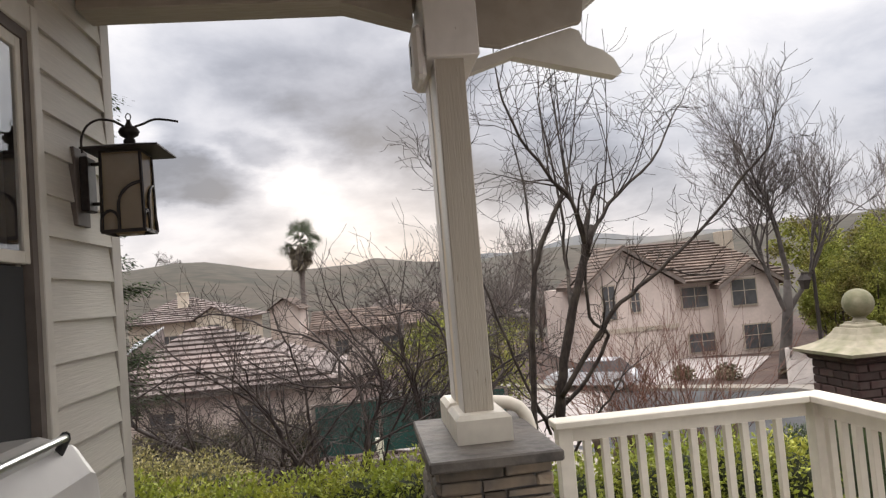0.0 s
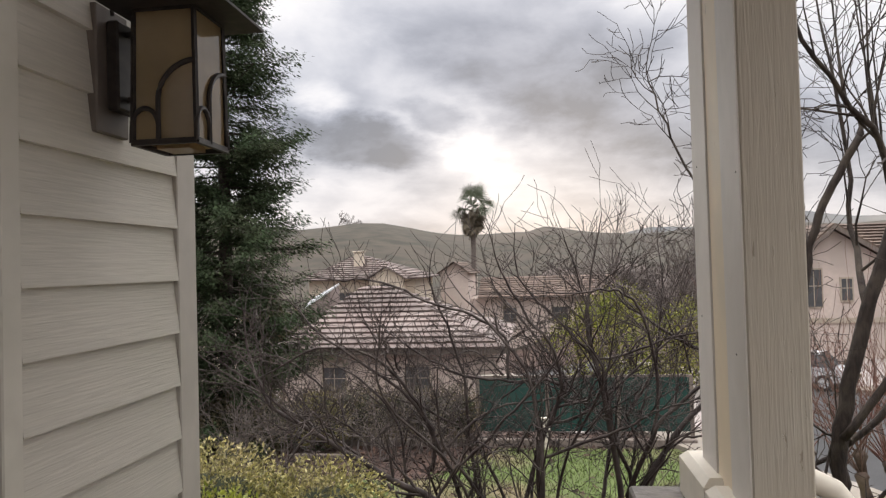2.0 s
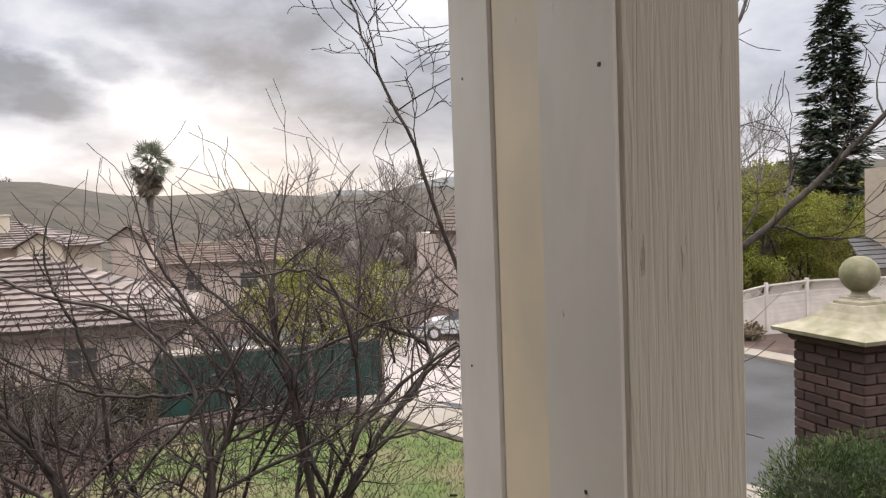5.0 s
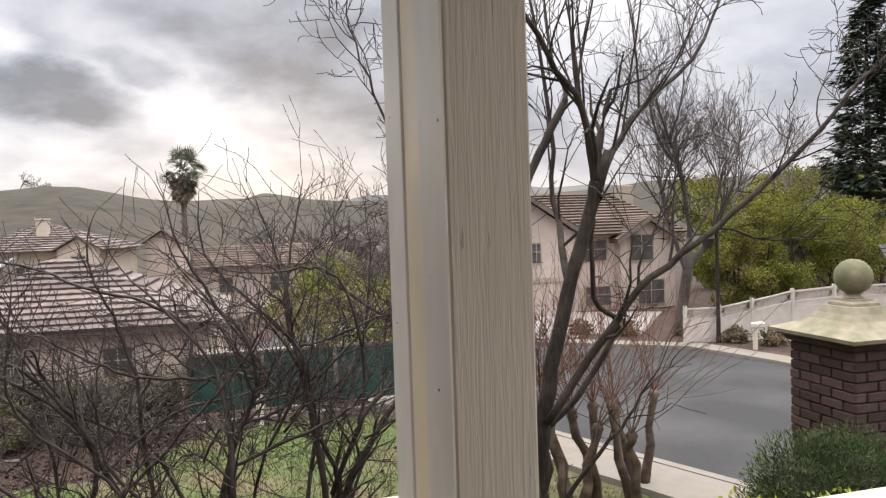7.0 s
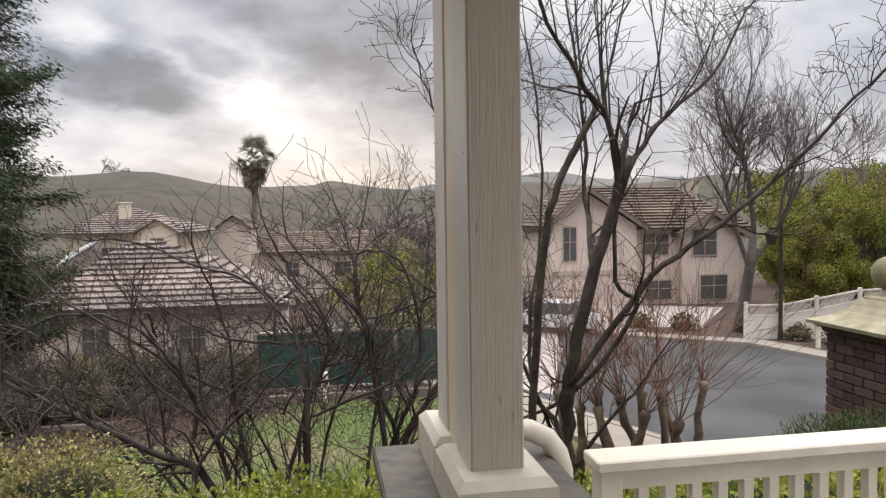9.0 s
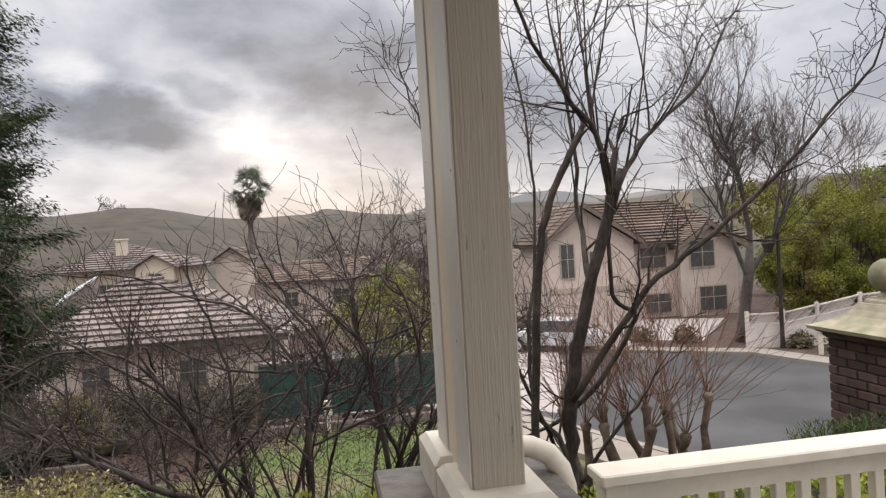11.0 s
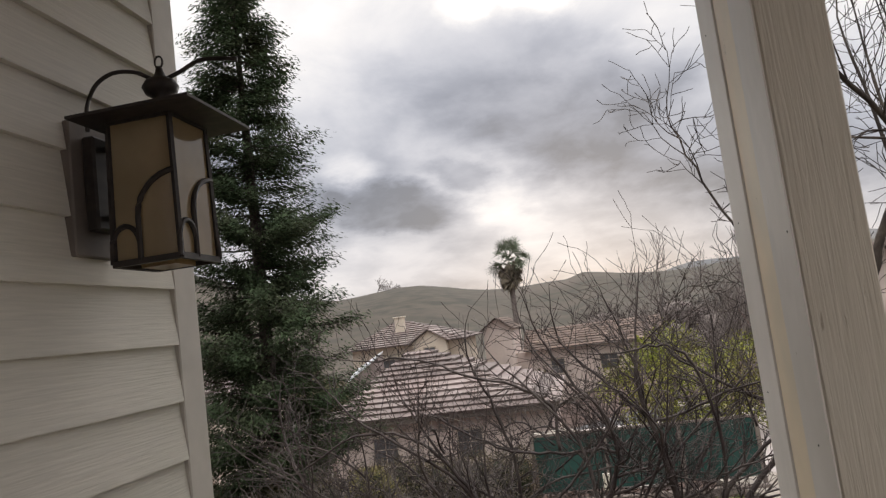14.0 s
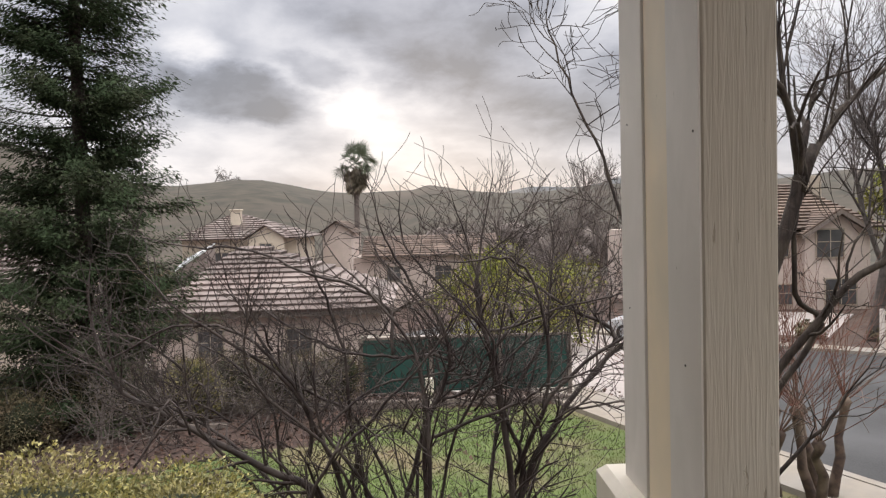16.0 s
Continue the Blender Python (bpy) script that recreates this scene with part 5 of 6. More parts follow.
# ---- palm
pt = thing("fan_palm", "tall fan palm with a shaggy dry skirt", "palm")
part("trunk", MB().tube([(-6.0, 70, -6.5), (-6.05, 70, 0), (-6.0, 70, 7.0)], [0.35, 0.27, 0.26], 10), M_FARBARK, pt)
r = random.Random(4)
for name, material, n, lo, hi, R in (("crown", M_PALM, 40, -0.6, 0.99, 2.15), ("skirt", M_SKIRT, 110, -0.99, -0.5, 1.45)):
    mb = MB()
    for k in range(n):
        a, el = r.uniform(0, math.tau), math.asin(r.uniform(lo, hi))
        d = Vector((math.cos(a) * math.cos(el), math.sin(a) * math.cos(el), math.sin(el)))
        o = Vector((-6, 70, 7.6 if name == "crown" else r.uniform(5.6, 7.4)))
        c = o + d * R * (r.uniform(0.3, 0.72) if name == "crown" else r.uniform(0.3, 0.7))
        mb.tube([o, c], 0.02, 3, False)
        s = d.cross(Vector((0, 0, 1))).normalized()
        s = (Matrix.Rotation(r.uniform(-1.2, 1.2), 3, d) @ s)
        u = s.cross(d)
        for j in range(-5, 6):
            g = j * 0.24
            v = (d * math.cos(g) + s * math.sin(g)) * R * 0.52 * r.uniform(0.8, 1.1) + Vector((0, 0, -0.12))
            w = (s * math.cos(g) - d * math.sin(g)) * 0.05
            mb.add([c, c + v * 0.55 + w + u * 0.02, c + v, c + v * 0.55 - w], [(0, 1, 2, 3)])
    part(name, mb.raw(name), material, pt)

# ---- hedges and shrubs
def hedge(name, label, material, blobs, count, size, seed, core, aspect=0.5, group="", up=0.0):
    t = thing(name, label, "hedge" if "hedge" in name else "shrub", group)
    leaf_cloud("foliage", material, blobs, count, size, seed, t, aspect, 0.55, up)
    # solid core; with M_CORE its dark colour stands in for inner shade
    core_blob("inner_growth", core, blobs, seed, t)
    return t


def row(x0, x1, y, z, step, rx, ry, rz, seed):
    r = random.Random(seed)
    out, x = [], x0
    while x <= x1:
        out.append((x, y + r.gauss(0, .05), z + r.gauss(0, .03), rx * r.uniform(.9, 1.15), ry * r.uniform(.9, 1.1), rz * r.uniform(.92, 1.1)))
        x += step
    return out


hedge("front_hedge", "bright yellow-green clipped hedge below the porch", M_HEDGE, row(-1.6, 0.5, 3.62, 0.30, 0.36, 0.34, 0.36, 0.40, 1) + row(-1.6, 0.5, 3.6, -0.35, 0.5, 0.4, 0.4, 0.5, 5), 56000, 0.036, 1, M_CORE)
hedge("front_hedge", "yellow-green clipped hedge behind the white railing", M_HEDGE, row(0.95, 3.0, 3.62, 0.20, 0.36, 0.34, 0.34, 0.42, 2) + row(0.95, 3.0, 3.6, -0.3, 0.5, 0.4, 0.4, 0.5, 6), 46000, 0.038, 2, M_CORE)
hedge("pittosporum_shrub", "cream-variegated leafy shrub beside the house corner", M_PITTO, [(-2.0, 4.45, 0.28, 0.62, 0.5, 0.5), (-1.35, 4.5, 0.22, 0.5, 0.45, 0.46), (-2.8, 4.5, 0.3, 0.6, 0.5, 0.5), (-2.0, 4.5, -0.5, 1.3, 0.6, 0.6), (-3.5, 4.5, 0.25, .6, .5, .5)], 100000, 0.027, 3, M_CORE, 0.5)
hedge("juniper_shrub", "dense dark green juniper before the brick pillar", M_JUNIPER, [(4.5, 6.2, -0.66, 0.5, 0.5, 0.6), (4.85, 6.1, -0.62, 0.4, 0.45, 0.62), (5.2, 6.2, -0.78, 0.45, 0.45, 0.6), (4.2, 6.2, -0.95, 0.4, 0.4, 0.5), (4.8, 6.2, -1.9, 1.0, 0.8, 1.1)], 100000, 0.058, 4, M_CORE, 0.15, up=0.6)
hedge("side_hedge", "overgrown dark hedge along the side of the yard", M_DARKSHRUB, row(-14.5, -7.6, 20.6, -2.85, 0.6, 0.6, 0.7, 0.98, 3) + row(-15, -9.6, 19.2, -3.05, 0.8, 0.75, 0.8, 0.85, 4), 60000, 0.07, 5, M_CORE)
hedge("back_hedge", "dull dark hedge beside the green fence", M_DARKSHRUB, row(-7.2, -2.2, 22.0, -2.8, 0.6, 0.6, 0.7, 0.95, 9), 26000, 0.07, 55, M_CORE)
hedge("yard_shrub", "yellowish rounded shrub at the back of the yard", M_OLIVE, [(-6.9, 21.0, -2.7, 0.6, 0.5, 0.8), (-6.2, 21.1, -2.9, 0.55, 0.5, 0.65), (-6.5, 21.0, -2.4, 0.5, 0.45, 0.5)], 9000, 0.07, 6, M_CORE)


def airy_tree(label, x, y, z0, z1, rad, seed, count, size, group=""):
    """Leafy clumps on slender forking stems, with gaps between them."""
    r = random.Random(seed)
    t = thing("broadleaf_tree", label, "tree", group)
    blobs = []
    for k in range(30):
        f = (k + r.random()) / 30
        a, q = r.uniform(0, math.tau), rad * math.sqrt(r.random()) * (0.5 + 0.62 * math.sin(math.pi * (0.12 + 0.8 * f)))
        c = r.uniform(0.34, 0.8) * (rad / 2.2) ** 0.5
        blobs.append((x + q * math.cos(a), y + q * math.sin(a), z0 + (z1 - z0) * (0.22 + 0.76 * f), c * 1.2, c * 1.2, c))
    leaf_cloud("crown", M_YELTREE, blobs, count, size, seed, t, 0.55, 0.25)
    for k in range(5):
        b_ = blobs[int(len(blobs) * (0.3 + 0.14 * k))]
        s0 = Vector((x + r.gauss(0, .25), y + r.gauss(0, .2), z0 - 0.2))
        e = Vector(b_[:3])
        part("stem", MB().tube([s0, s0.lerp(e, .4) + Vector((r.gauss(0, .15), 0, 0.3)), s0.lerp(e, .75) + Vector((r.gauss(0, .12), 0, .15)), e], [0.07, 0.055, 0.04, 0.015], 6), M_BARK, t)
    return t


for n, (x, y, zt, rd) in enumerate(((2.3, 30.5, -0.2, 1.7), (4.0, 30, 0.55, 1.9), (5.9, 30.6, -0.2, 1.7))):
    airy_tree("olive-green leafy tree behind the green fence", x, y, -4.6, zt, rd, 300 + n, 5200, 0.12, "trees behind the green fence")
for n, (x, y, zt, rd) in enumerate(((24.4, 33.4, 0.9, 1.5), (25.6, 34.2, 2.0, 1.9), (26.8, 34, 3.0, 2.4), (29.0, 34.6, 3.2, 2.5), (31.4, 34.4, 2.4, 2.4), (34.2, 36, 2.2, 2.6), (38.5, 38, 2.4, 2.8), (43, 41, 2.2, 3.0))):
    airy_tree("bright yellow-green bushy tree behind the white fence", x, y, -4.2, zt, rd, 320 + n, 15000, 0.13, "trees behind the white fence")
for n, (x, y, zt, rd) in enumerate(((32.5, 46, 4.4, 3.0), (36.5, 45, 4.2, 3.0), (40.5, 47, 4.8, 3.2), (45, 50, 5.4, 3.4), (50, 52, 5.6, 3.4), (55, 54, 6.0, 3.6))):
    airy_tree("dull green tree before the hillside", x, y, -4.5, zt, rd, 340 + n, 9000, 0.24, "trees before the hillside")
r = random.Random(31)
for x, y, s in ((18.8, 27.9, .55), (16.4, 29.2, .6), (14.8, 30.4, .55), (12.9, 31.6, .6), (19.6, 25.6, .5), (20.4, 24.3, .6), (11.2, 32.8, .5)):
    hedge("street_shrub", "low rounded dark shrub along the far sidewalk", M_DARKSHRUB, [(x, y + 1.2, -3.35, s, s, s * 0.8)], 500, 0.16, int(x * 10), M_DARKSHRUB, group="shrubs across the street")
for n, (x, y) in enumerate(((-11, 60), (-3, 66), (2, 72), (9, 75), (16, 80), (24, 78), (-20, 75), (33, 80), (41, 84), (-26, 66), (6, 62))):
    hedge("far_tree_shrub", "dull olive tree among the far houses", M_DARKSHRUB if n % 2 else M_YELTREE, [(x, y, -3.4, 3, 2.4, 2.6), (x + 2.2, y, -4, 2.2, 2, 2.0)], 900, 0.5, 90 + n, M_DARKSHRUB, group="far trees")

oc = dict(seg=4, wander=0.2, lift=0.02, tip=0.05, levels=3, kids=(6, 5, 4, 0), angle=(30, 70), shrink=(0.5, 0.8), taper=0.4, bigr=0.1)
for n, (x, h) in enumerate(((-84, 7), (-79, 5.5), (-74, 4))):
    oak = Tree(88 + n)
    oak.limb((x, 300, 18.5), (0, 0, 1), h * 0.6, 0.3, 0, oc)
    oak.done("hill_oak", "small bare grey oak standing on the grassy ridge", M_FARBARK, group="oaks on the ridge")
for n, (x, y, zt) in enumerate(((2, 78, -0.5), (8, 74, -0.8), (14, 76, -0.4), (20, 82, 0.2), (27, 84, 0.2), (12, 92, 1.0), (22, 100, 1.5), (3, 98, 0.6), (34, 90, 0.6))):
    hedge("far_bare_shrub", "purple-brown leafless trees among the far houses", M_PLUM, [(x, y, zt - 1.5, 4.2, 2.5, 3.0), (x + 3, y + 1, zt - 2.4, 3.4, 2.2, 2.6)], 1500, 0.9, 120 + n, M_FARBARK, 0.09, "far bare trees")
edge_z = ground_z(-6.3, 20.3)
solid("timber_edging", MB().add(*chamfered(-7.3, -5.5, 20.28, 20.42, edge_z - 0.05, edge_z + 0.13, 0.02)), M_WOODGREY, "weathered grey timber edging in the mulch", "edging")
for n, (x, y) in enumerate(((-8.3, 19.2), (-7.3, 19.7), (-4.6, 20.2), (-3.6, 20.9))):
    tr = Tree(150 + n)
    c = dict(seg=4, wander=0.16, lift=0.02, tip=0.006, levels=2, kids=(6, 4, 0), angle=(20, 60), shrink=(0.5, 0.8), taper=0.4, bigr=0.013)
    for k in range(9):
        tr.limb((x + tr.r.gauss(0, .1), y + tr.r.gauss(0, .1), ground_z(x, y) - 0.05), (tr.r.gauss(0, .5), tr.r.gauss(0, .4), 1), tr.r.uniform(0.9, 1.7), 0.016, 0, c)
    tr.done("bare_shrub", "grey-brown leafless twiggy shrub in the mulch", M_FARBARK, group="bare shrubs in the mulch")
rg = random.Random(19)
mb = MB()
for k in range(64000):
    y = 11.0 + 11.0 * rg.random()
    x = -9.3 + 17.3 * rg.random()
    edge = 9.6 - 0.45 * (y - 12.5) - 1.9
    if x > edge or y > lawn_edge(x) + rg.gauss(0, 0.12):
        continue
    z = ground_z(x, y)
    a, L = rg.uniform(0, math.tau), rg.uniform(0.03, 0.085)
    dx, dy = math.cos(a) * 0.012, math.sin(a) * 0.012
    lx_, ly_ = rg.gauss(0, 0.03), rg.gauss(0, 0.03)
    mb.add([(x - dx, y - dy, z - 0.01), (x + dx, y + dy, z - 0.01), (x + lx_, y + ly_, z + L)], [(0, 1, 2)])
me = mb.raw("grass")
me.materials.append(mat("grass_blades", (0.115, 0.155, 0.04), (0.085, 0.12, 0.032), 2, 0.7, island=0.4, translucent=0.2, c3=(0.17, 0.14, 0.075), scale3=0.5))
solid("grass", me, M_LAWN, "short damp green grass blades of the lawn", "grass", "stuff")
mb = MB()
for k in range(9000):
    x, y = rg.uniform(-12, 6), rg.uniform(9, 23.5)
    if y < lawn_edge(x) - 0.15 and (y > 10.5 or rg.random() < 0.5) and rg.random() < 0.93:
        continue
    z = ground_z(x, y) + 0.015
    m_ = Euler((rg.gauss(0, .5), rg.gauss(0, .5), rg.uniform(0, 6.28))).to_matrix()
    w, L = rg.uniform(0.02, 0.05), rg.uniform(0.04, 0.11)
    mb.add([Vector((x, y, z)) + m_ @ Vector(p) for p in ((-w, -L, 0), (w, -L, 0), (w, L, .01), (-w, L, .01))], [(0, 1, 2, 3)])
me = mb.raw("leaf_litter")
me.materials.append(mat("leaf_litter", (0.095, 0.056, 0.042), (0.05, 0.031, 0.025), 5, 0.9, island=0.5))
solid("leaf_litter", me, M_MULCH, "brown fallen leaves and bark chips on the mulch", "litter", "stuff")

# ---------------------------------------------------------------- fences


green = thing("green_fence", "dark green screened yard fence with timber posts", "fence")
fx = -1.95
pn = MB().box(0.06, 2.04, -0.02, 0.02, 0.12, 1.72).mesh("panel")
pn.materials.append(M_FENCEGREEN)
ps = MB().box(-0.06, 0.06, -0.06, 0.06, -0.3, 1.78, 0.01).mesh("post")
ps.materials.append(M_WOODGREY)
for k in range(3):
    x = fx + 2.1 * k
    o = part("post", ps, M_WOODGREY, green)
    o.location = (x, 22.2, -3.45)
    o = part("panel", pn, M_FENCEGREEN, green)
    o.location = (x, 22.2, -3.45)
    o = part("rail", MB().box(0.06, 2.04, -0.03, 0.03, 1.72, 1.79), M_WOODGREY, green)
    o.location = (x, 22.2, -3.45)
o = part("post", ps, M_WOODGREY, green)
o.location = (fx + 2.1 * 3, 22.2, -3.45)
solid("garden_wall", MB().box(-6.5, 4.4, 21.75, 21.95, -3.9, -3.48, 0.02), M_WOODGREY, "low timber edging below the green fence", "edging")
wpst = thing("utility_post", "small white utility box on a stake by the fence", "utility box")
part("stake", MB().box(0.02, 0.14, 21.5, 21.58, -3.8, -3.2), M_WHITE, wpst)
part("box", MB().box(-0.05, 0.2, 21.45, 21.62, -3.2, -2.78, 0.01), M_WHITE, wpst)

wf = thing("white_fence", "pinkish white board fence with a lattice top", "fence")
WFP = [(17.7, 27.6, -2.14), (19.1, 27.2, -2.12), (20.5, 26.9, -1.88), (22.3, 26.6, -1.56), (24.2, 26.3, -1.44), (26.6, 25.6, -1.4), (29, 24.5, -1.4)]
for i in range(len(WFP)):
    x, y, zt = WFP[i]
    part("post", MB().box(x - .07, x + .07, y - .07, y + .07, -3.9, zt + 0.1, 0.015), M_FENCEWHITE, wf)
    if i == len(WFP) - 1:
        break
    x2, y2, zt2 = WFP[i + 1]
    a, L = math.atan2(y2 - y, x2 - x), math.hypot(x2 - x, y2 - y)

    def put(name, mb):
        o = part(name, mb, M_FENCEWHITE, wf)
        o.location, o.rotation_euler = (x, y, 0), (0, 0, a)

    def sloped(low, high, half):
        """A bar that follows the falling top of the panel."""
        return MB().loft([[(u, -half, t + low), (u, half, t + low), (u, half, t + high), (u, -half, t + high)] for u, t in ((0.07, zt), (L - 0.07, zt2))])
    k = 0
    while zt - 0.5 - 0.19 * k > -3.9 or zt2 - 0.5 - 0.19 * k > -3.9:
        put("board", sloped(-0.685 - 0.19 * k, -0.505 - 0.19 * k, 0.02))
        k += 1
    put("rail", sloped(-0.06, 0.0, 0.04))
    put("rail", sloped(-0.5, -0.44, 0.04))
    lat = MB()
    u = 0.07
    while u + 0.38 < L - 0.07:
        za, zb = zt + (zt2 - zt) * u / L, zt + (zt2 - zt) * (u + 0.38) / L
        lat.tube([(u, 0.012, za - 0.44), (u + 0.38, 0.012, zb - 0.06)], 0.02, 4, False)
        lat.tube([(u + 0.38, -0.012, zb - 0.44), (u, -0.012, za - 0.06)], 0.02, 4, False)
        u += 0.125
    put("lattice", lat)
mail = thing("mailbox", "white mailbox on a white wooden post", "mailbox")
part("post", MB().box(19.1, 19.24, 25.0, 25.14, -3.8, -2.5, 0.01), M_WHITE, mail)
part("box", MB().box(19.02, 19.55, 24.9, 25.2, -2.75, -2.5, 0.06), M_WHITE, mail)

lamp = thing("street_lamp", "dark metal street lamp with a boxy hanging head", "street lamp")
part("pole", MB().tube([(18.9, 27.0, -3.8), (18.9, 27.0, -3.2), (18.9, 27.0, 1.2)], [0.13, 0.09, 0.07], 10), M_BLACKIRON, lamp)
part("arm", MB().box(18.35, 18.95, 26.95, 27.05, 1.02, 1.12), M_BLACKIRON, lamp)
part("head", MB().loft([[(18.45 + sx * w, 27 + sy * w, z) for sx, sy in ((-1, -1), (1, -1), (1, 1), (-1, 1))] for w, z in ((0.10, 0.40), (0.17, 0.75), (0.2, 0.80), (0.08, 1.02))]), M_BLACKIRON, lamp)

# ---------------------------------------------------------------- houses


def tiled_slope(name, parent, a, b, c, d, courses, material, h=0.06):
    """Rows of tiles on the slope with eave a-b and ridge d-c."""
    a, b, c, d = (Vector(p) for p in (a, b, c, d))
    n = (b - a).cross(d - a).normalized()
    if n.z < 0:
        n = -n
    for k in range(courses):
        t0, t1 = k / courses, (k + 1.12) / courses
        t1 = min(t1, 1)
        p0, p1, q0, q1 = a.lerp(d, t0), b.lerp(c, t0), a.lerp(d, t1), b.lerp(c, t1)
        ring = []
        m = max(2, int((p1 - p0).length / 0.33))
        for j in range(m + 1):
            s = j / m
            w = 0.018 * (j % 2)
            ring.append([p0.lerp(p1, s) + n * 0.0, p0.lerp(p1, s) + n * (h + w), q0.lerp(q1, s) + n * (0.01 + w), q0.lerp(q1, s) - n * 0.01])
        me = MB().loft(ring).mesh("tile_course")
        me.materials.append(material)
        part("tile_course", me, material, parent)


def window(parent, x, y, z, w, h, bars=True):
    wv = part("window", MB().box(x - w / 2 - .08, x + w / 2 + .08, y - .07, y + 0.05, z - .08, z + h + .08), M_STUCCO2, parent)
    part("pane", MB().box(x - w / 2, x + w / 2, y - .085, y - .06, z, z + h), M_FARGLASS, wv)
    if bars:
        part("muntin", MB().box(x - .02, x + .02, y - .1, y - .08, z, z + h).box(x - w / 2, x + w / 2, y - .098, y - .082, z + h * .55, z + h * .55 + .04), M_STUCCO2, wv)


# hip-roofed house below the yard
h1 = thing("neighbour_house", "low pink stucco house with a weathered tile hip roof", "house")
part("wall", MB().box(-13.3, -2.1, 36.4, 48, -7.5, -2.5), M_STUCCO, h1)
e0, rz = -2.48, 0.62
A, Bp, C, D = (-13.9, 35.8, e0), (-1.55, 35.8, e0), (-1.55, 48.5, e0), (-13.9, 48.5, e0)
R1, R2 = (-10.3, 42.0, rz), (-9.2, 42.0, rz)
rf1 = part("roof", MB().add([A, Bp, C, D, R1, R2], [(0, 1, 5, 4), (1, 2, 5), (2, 3, 4, 5), (3, 0, 4), (0, 3, 2, 1)]), M_TILE, h1)
tiled_slope("t", rf1, A, Bp, R2, R1, 13, M_TILE, 0.14)
tiled_slope("t", rf1, Bp, C, R2, R2, 12, M_TILE, 0.2)
# dark strip: the shade under the eave is put into its colour
part("fascia", MB().box(-13.8, -1.6, 35.84, 35.92, e0 - 0.24, e0 - 0.01), M_BOARD, rf1, "eave board painted dark brown for the shaded eave")
# added block that carries the skylight panel clear of the roof slope
dm = part("dormer", MB().add([(-13.4, 40, -2.6), (-11.8, 40, -1.6), (-12.1, 43, -1.6), (-13.8, 43, -2.6), (-13.4, 40, -0.62), (-11.8, 40, 0.42), (-12.1, 43, 0.72), (-13.8, 43, -0.2)], [(3, 2, 1, 0), (4, 5, 6, 7), (0, 1, 5, 4), (1, 2, 6, 5), (2, 3, 7, 6), (3, 0, 4, 7)]), M_TILE, rf1)
part("skylight", MB().add([(-13.45, 39.96, -0.6), (-11.76, 39.96, 0.46), (-12.08, 43, 0.76), (-13.85, 43, -0.16), (-13.45, 39.96, -0.5), (-11.76, 39.96, 0.56), (-12.08, 43, 0.86), (-13.85, 43, -0.06)], [(3, 2, 1, 0), (4, 5, 6, 7), (0, 1, 5, 4), (1, 2, 6, 5), (2, 3, 7, 6), (3, 0, 4, 7)]), M_SOLAR, dm, "pale glazed skylight panel")
for x in (-10.6, -6.2):
    window(h1, x, 36.4, -4.7, 1.2, 1.3)
part("porch_post", MB().box(-13.7, -13.5, 36.0, 36.2, -7, -3.4), M_FENCEWHITE, h1)

# house with a chimney behind it
h2 = thing("neighbour_house", "beige stucco house with a chimney and a small gable", "house")
part("wall", MB().box(-17.0, -8.9, 52, 61, -7, 0.95), M_CREAMWALL, h2)
A, Bp, C, D = (-17.6, 51.4, 0.85), (-8.3, 51.4, 0.85), (-8.3, 61.6, 0.85), (-17.6, 61.6, 0.85)
R1, R2 = (-14.6, 56.2, 2.65), (-13.6, 56.2, 2.65)
rf2 = part("roof", MB().add([A, Bp, C, D, R1, R2], [(0, 1, 5, 4), (1, 2, 5), (2, 3, 4, 5), (3, 0, 4), (0, 3, 2, 1)]), M_TILE, h2)
tiled_slope("t", rf2, A, Bp, R2, R1, 12, M_TILE, 0.1)
tiled_slope("t", rf2, Bp, C, R2, R2, 10, M_TILE, 0.1)
part("chimney", MB().box(-14.0, -13.3, 53.9, 54.6, 1, 2.95, 0.03).box(-14.07, -13.23, 53.83, 54.67, 2.95, 3.05, 0.02), M_CREAMWALL, rf2)
part("gable", MB().prism([(-12.1, -1.6), (-9.6, -1.6), (-9.6, 0.95), (-10.85, 1.72), (-12.1, 0.95)], "y", 51.0, 54), M_CREAMWALL, h2)
for sx in (-1, 1):
    tiled_slope("t", h2, (-10.85 + sx * 1.55, 50.7, 0.84), (-10.85 + sx * 1.55, 55, 0.84), (-10.85, 55, 1.8), (-10.85, 50.7, 1.8), 5, M_TILE, 0.1)
window(h2, -10.85, 51.0, -0.4, 0.8, 0.9)
window(h2, -14.2, 52, -1.4, 1.4, 1.3)

# pale house behind the redwoods
h6 = thing("neighbour_house", "pale stucco house with a grey tile roof behind the redwoods", "house")
part("wall", MB().box(-27, -17.05, 31, 39, -5.2, -0.35), M_CREAMWALL, h6)
A, Bp, C, D = (-27.8, 30.4, -0.45), (-16.6, 30.4, -0.45), (-16.6, 39.6, -0.45), (-27.8, 39.6, -0.45)
R1, R2 = (-23.5, 35, 1.75), (-20.6, 35, 1.75)
rf6 = part("roof", MB().add([A, Bp, C, D, R1, R2], [(0, 1, 5, 4), (1, 2, 5), (2, 3, 4, 5), (3, 0, 4), (0, 3, 2, 1)]), M_TILE, h6)
tiled_slope("t", rf6, A, Bp, R2, R1, 12, M_TILE, 0.15)
tiled_slope("t", rf6, Bp, C, R2, R2, 12, M_TILE, 0.15)
window(h6, -19.5, 31, -3.0, 1.2, 1.3)

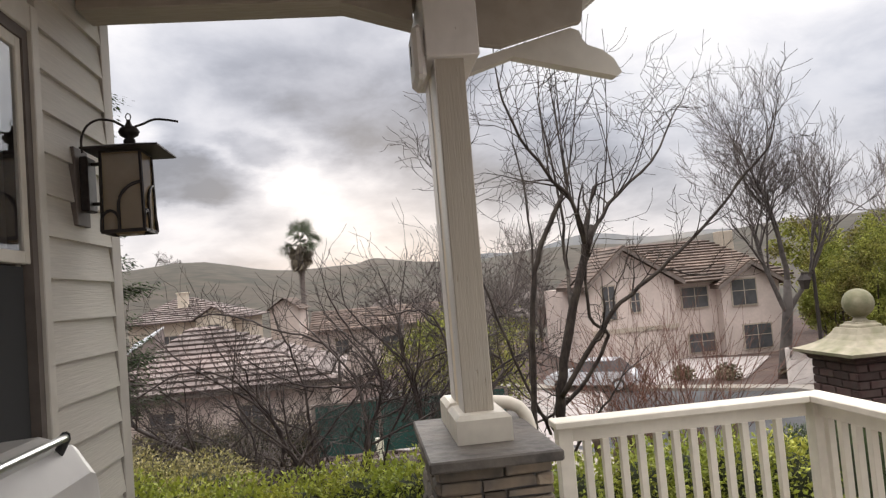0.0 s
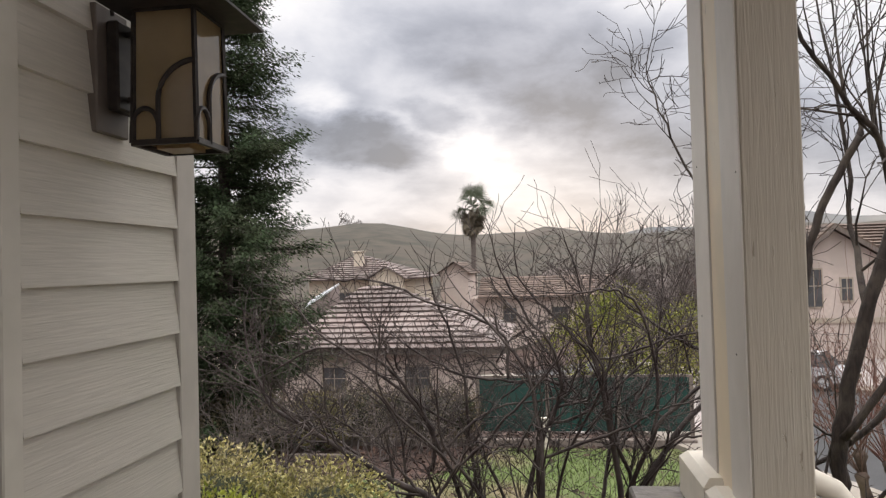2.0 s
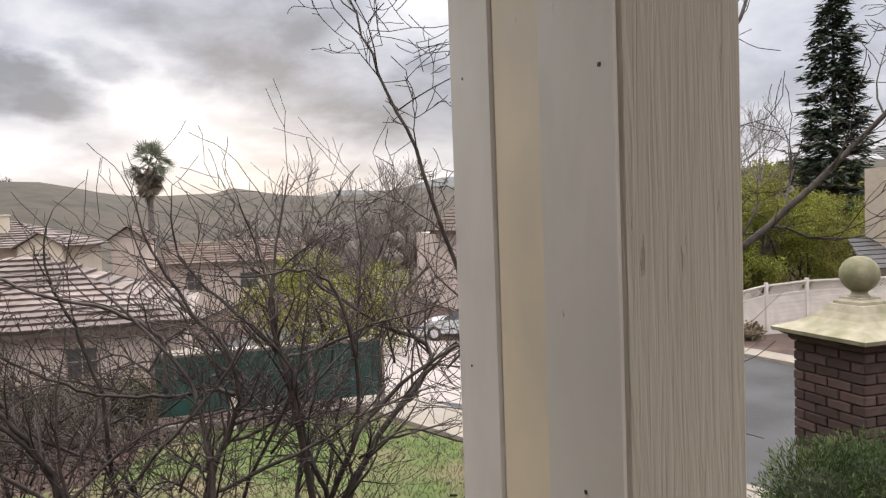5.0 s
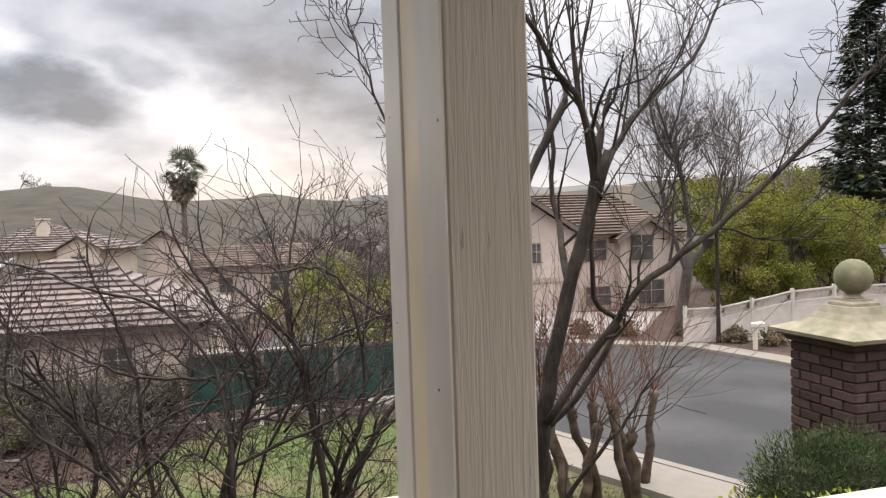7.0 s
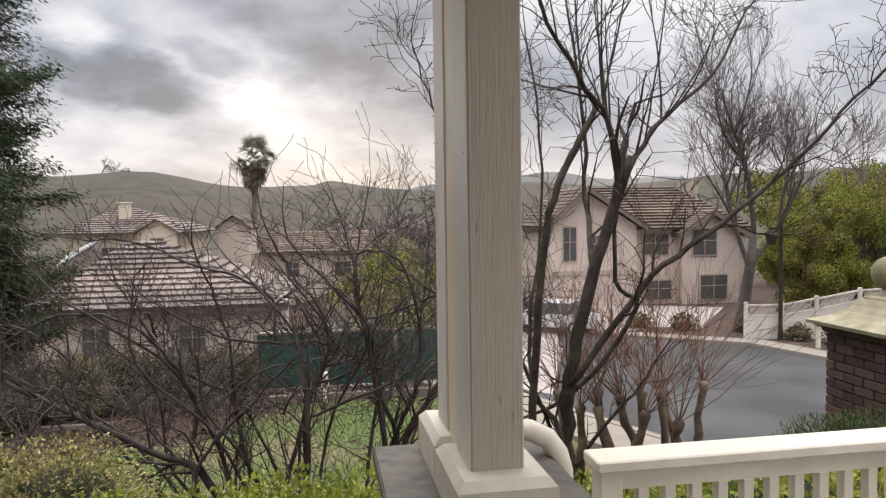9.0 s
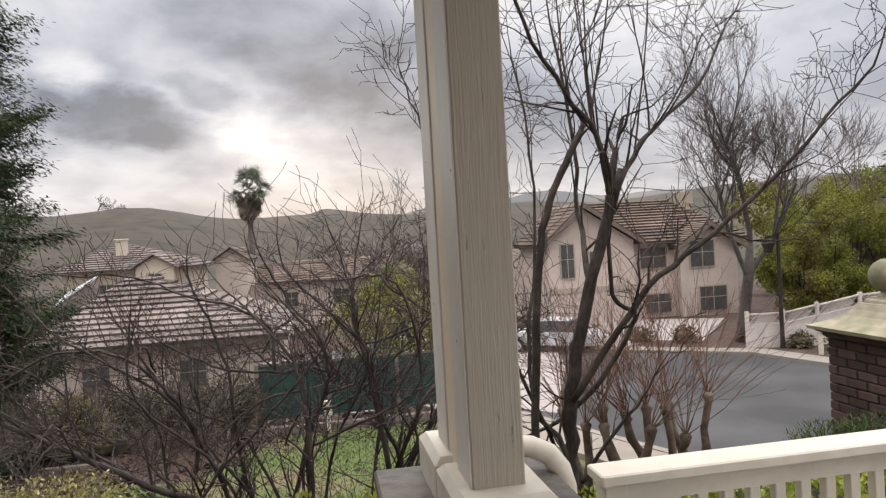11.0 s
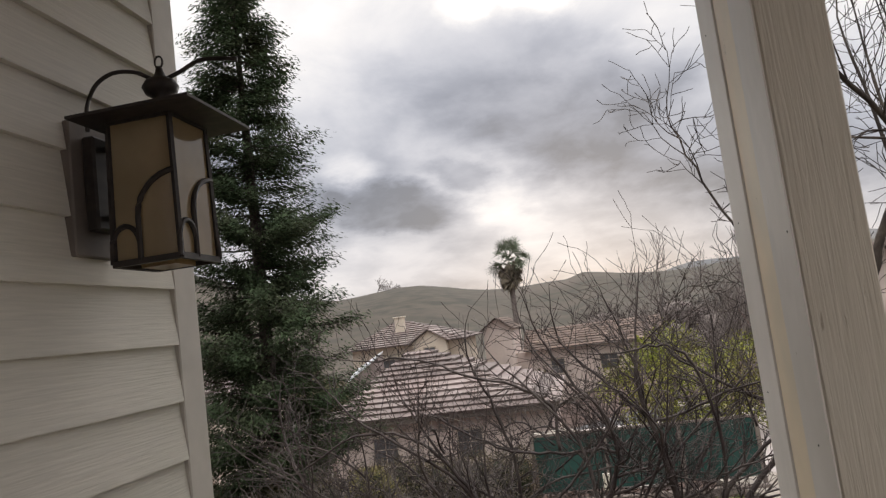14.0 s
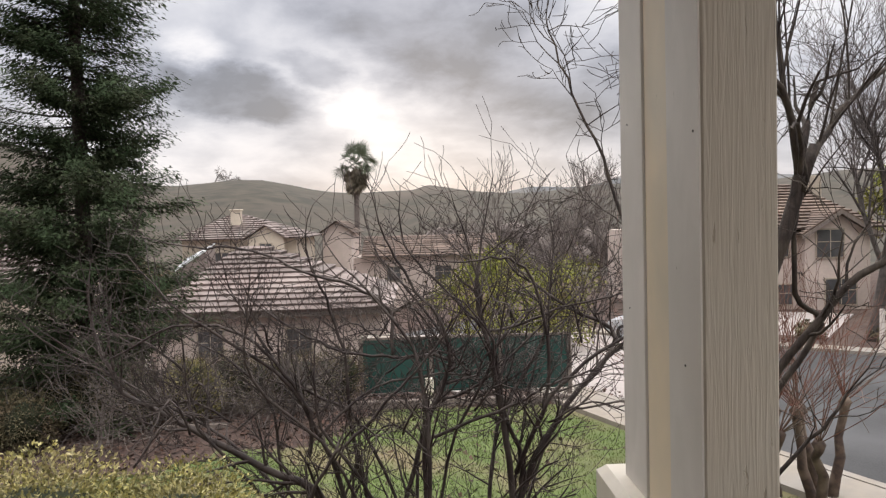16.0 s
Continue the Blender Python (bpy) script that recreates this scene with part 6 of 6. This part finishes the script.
# pink house by the palm
h3 = thing("neighbour_house", "two-storey pink stucco house with brown tile roof", "house")
part("wall", MB().prism([(-8.35, -7), (-5.9, -7), (-5.9, 1.1), (-7.1, 1.95), (-8.35, 1.15)], "y", 62, 72), M_STUCCO, h3)
for a, b in (((-8.65, 61.5, 0.98), (-8.65, 72.6, 0.98)), ((-5.6, 61.5, 0.95), (-5.6, 72.6, 0.95))):
    tiled_slope("t", h3, a, b, (-7.1, 72.6, 2.05), (-7.1, 61.5, 2.05), 6, M_TILE2)
part("wing", MB().box(-5.9, 6.5, 64, 72, -7, -1.3), M_STUCCO, h3)
tiled_slope("t", h3, (-5.2, 63.3, -1.2), (7.2, 63.3, -1.2), (7.2, 68, 0.5), (-5.2, 68, 0.5), 9, M_TILE2)
window(h3, -2.4, 64, -3.4, 1.1, 1.2)
window(h3, 2.0, 64, -3.4, 1.4, 1.2)
window(h3, 4.8, 64, -3.4, 1.4, 1.2)

# large house across the street
h4 = thing("street_house", "two-storey pink stucco house with a tile roof and front gables", "house")
HY = 40.0
part("wall", MB().box(13.1, 25.2, HY, 50, -4.4, 0.9), M_STUCCO, h4)
part("gable_wall", MB().prism([(12.95, -4.4), (18.2, -4.4), (18.2, 1.05), (15.1, 3.05), (12.95, 1.1)], "y", HY - 0.9, HY + 5), M_STUCCO, h4)
part("gable_wall", MB().prism([(21.2, -4.4), (24.9, -4.4), (24.9, 0.5), (23.05, 1.65), (21.2, 0.5)], "y", HY - 0.7, HY + 4), M_STUCCO, h4)
rf4 = part("roof", MB().add([(14.8, HY - .6, 0.8), (26.0, HY - .6, 0.8), (26.0, 50.5, .8), (14.8, 50.5, .8), (15.1, 45.5, 3.55), (23.6, 45.5, 3.55)], [(0, 1, 5, 4), (1, 2, 5), (2, 3, 4, 5), (3, 0, 4), (0, 3, 2, 1)]), M_TILE2, h4)
tiled_slope("t", rf4, (14.8, HY - .6, 0.8), (26.0, HY - .6, 0.8), (23.6, 45.5, 3.55), (15.1, 45.5, 3.55), 15, M_TILE2, 0.12)
for cx, wl, wr, z1, z2, y0 in ((15.1, 2.55, 3.6, 0.85, 3.15, HY - 1.3), (23.05, 2.2, 2.2, 0.32, 1.72, HY - 1.1)):
    for s in (-1, 1):
        w = wl if s < 0 else wr
        sl = part("gable_roof", MB().add([(cx + s * w, y0, z1), (cx, y0, z2), (cx, y0 + 6, z2), (cx + s * w, y0 + 6, z1), (cx + s * w, y0, z1 + .2), (cx, y0, z2 + .2), (cx, y0 + 6, z2 + .2), (cx + s * w, y0 + 6, z1 + .2)],
                         [(0, 1, 5, 4), (1, 2, 6, 5), (2, 3, 7, 6), (3, 0, 4, 7), (4, 5, 6, 7), (0, 3, 2, 1)]), M_TILE2, h4)
        tiled_slope("t", sl, (cx + s * w, y0, z1 + .2), (cx + s * w, y0 + 6, z1 + .2), (cx, y0 + 6, z2 + .2), (cx, y0, z2 + .2), 11, M_TILE2)
        part("barge_board", MB().add([(cx + s * w, y0 - .05, z1 - .1), (cx, y0 - .05, z2 - .1), (cx, y0 - .05, z2 + .14), (cx + s * w, y0 - .05, z1 + .14), (cx + s * w, y0 - .005, z1 - .1), (cx, y0 - .005, z2 - .1), (cx, y0 - .005, z2 + .14), (cx + s * w, y0 - .005, z1 + .14)],
                                     [(0, 1, 2, 3), (7, 6, 5, 4), (0, 4, 5, 1), (2, 6, 7, 3)]), M_WOODGREY, h4)
window(h4, 14.1, HY - .9, -0.9, 0.75, 1.9)
window(h4, 15.7, HY - .9, -0.6, 0.5, 1.1)
window(h4, 22.6, HY - .7, -0.75, 1.5, 1.5)
window(h4, 19.8, HY, -0.7, 1.6, 1.2)
window(h4, 23.2, HY - .7, -3.4, 1.7, 1.4)
window(h4, 20.0, HY, -3.4, 1.6, 1.1)
part("band", MB().box(12.9, 18.25, HY - .98, HY - .9, -1.75, -1.5), M_STUCCO2, h4)
part("chimney", MB().box(24.0, 24.9, 44, 45, 1, 4.0, 0.03), M_STUCCO2, h4)

# pale house by the white fence
h5 = thing("street_house", "pale cream house with a dark tiled porch roof", "house")
part("wall", MB().box(32.1, 40, 28.6, 30.4, -4.4, 3.6), M_STUCCO2, h5)
tiled_slope("t", h5, (29.0, 27.6, -1.35), (40, 27.6, -1.35), (40, 30.2, 0.0), (30.7, 30.2, 0.0), 7, M_DARKROOF)
tiled_slope("t", h5, (31.4, 27.8, 3.5), (41, 27.8, 3.5), (40, 31, 4.7), (33, 31, 4.7), 9, M_DARKROOF)
window(h5, 33.2, 28.6, 0.4, 1.2, 2.0)
window(h5, 33.9, 28.6, -3.4, 1.6, 1.6)

# ---- parked car
car = thing("parked_car", "silver car parked at the far kerb", "car", at=(10.5, 32.0, -3.69))
car.rotation_euler = (0, 0, radians(146))
low = [(-2.2, .35), (-2.25, .6), (-2.1, .85), (-1.2, .95), (1.1, .95), (2.0, .82), (2.2, .6), (2.15, .35)]
part("body", MB().prism(low, "y", -0.88, 0.88), M_CAR, car)
cabin = MB().loft([[(-1.7, -.8, .94), (1.0, -.8, .94), (1.0, .8, .94), (-1.7, .8, .94)], [(-1.2, -.66, 1.42), (0.25, -.66, 1.42), (0.25, .66, 1.42), (-1.2, .66, 1.42)]])
part("cabin", cabin, M_FARGLASS, car)
part("roof", MB().box(-1.2, .25, -.67, .67, 1.415, 1.46, 0.015), M_CAR, car)
for x in (-1.4, 1.35):
    for s in (-1, 1):
        wv = part("wheel", MB().tube([(x, s * .72, .33), (x, s * .9, .33)], .33, 18), M_TYRE, car)
        part("rim", MB().tube([(x, s * .9, .33), (x, s * .912, .33)], .2, 14), M_CAR, wv)
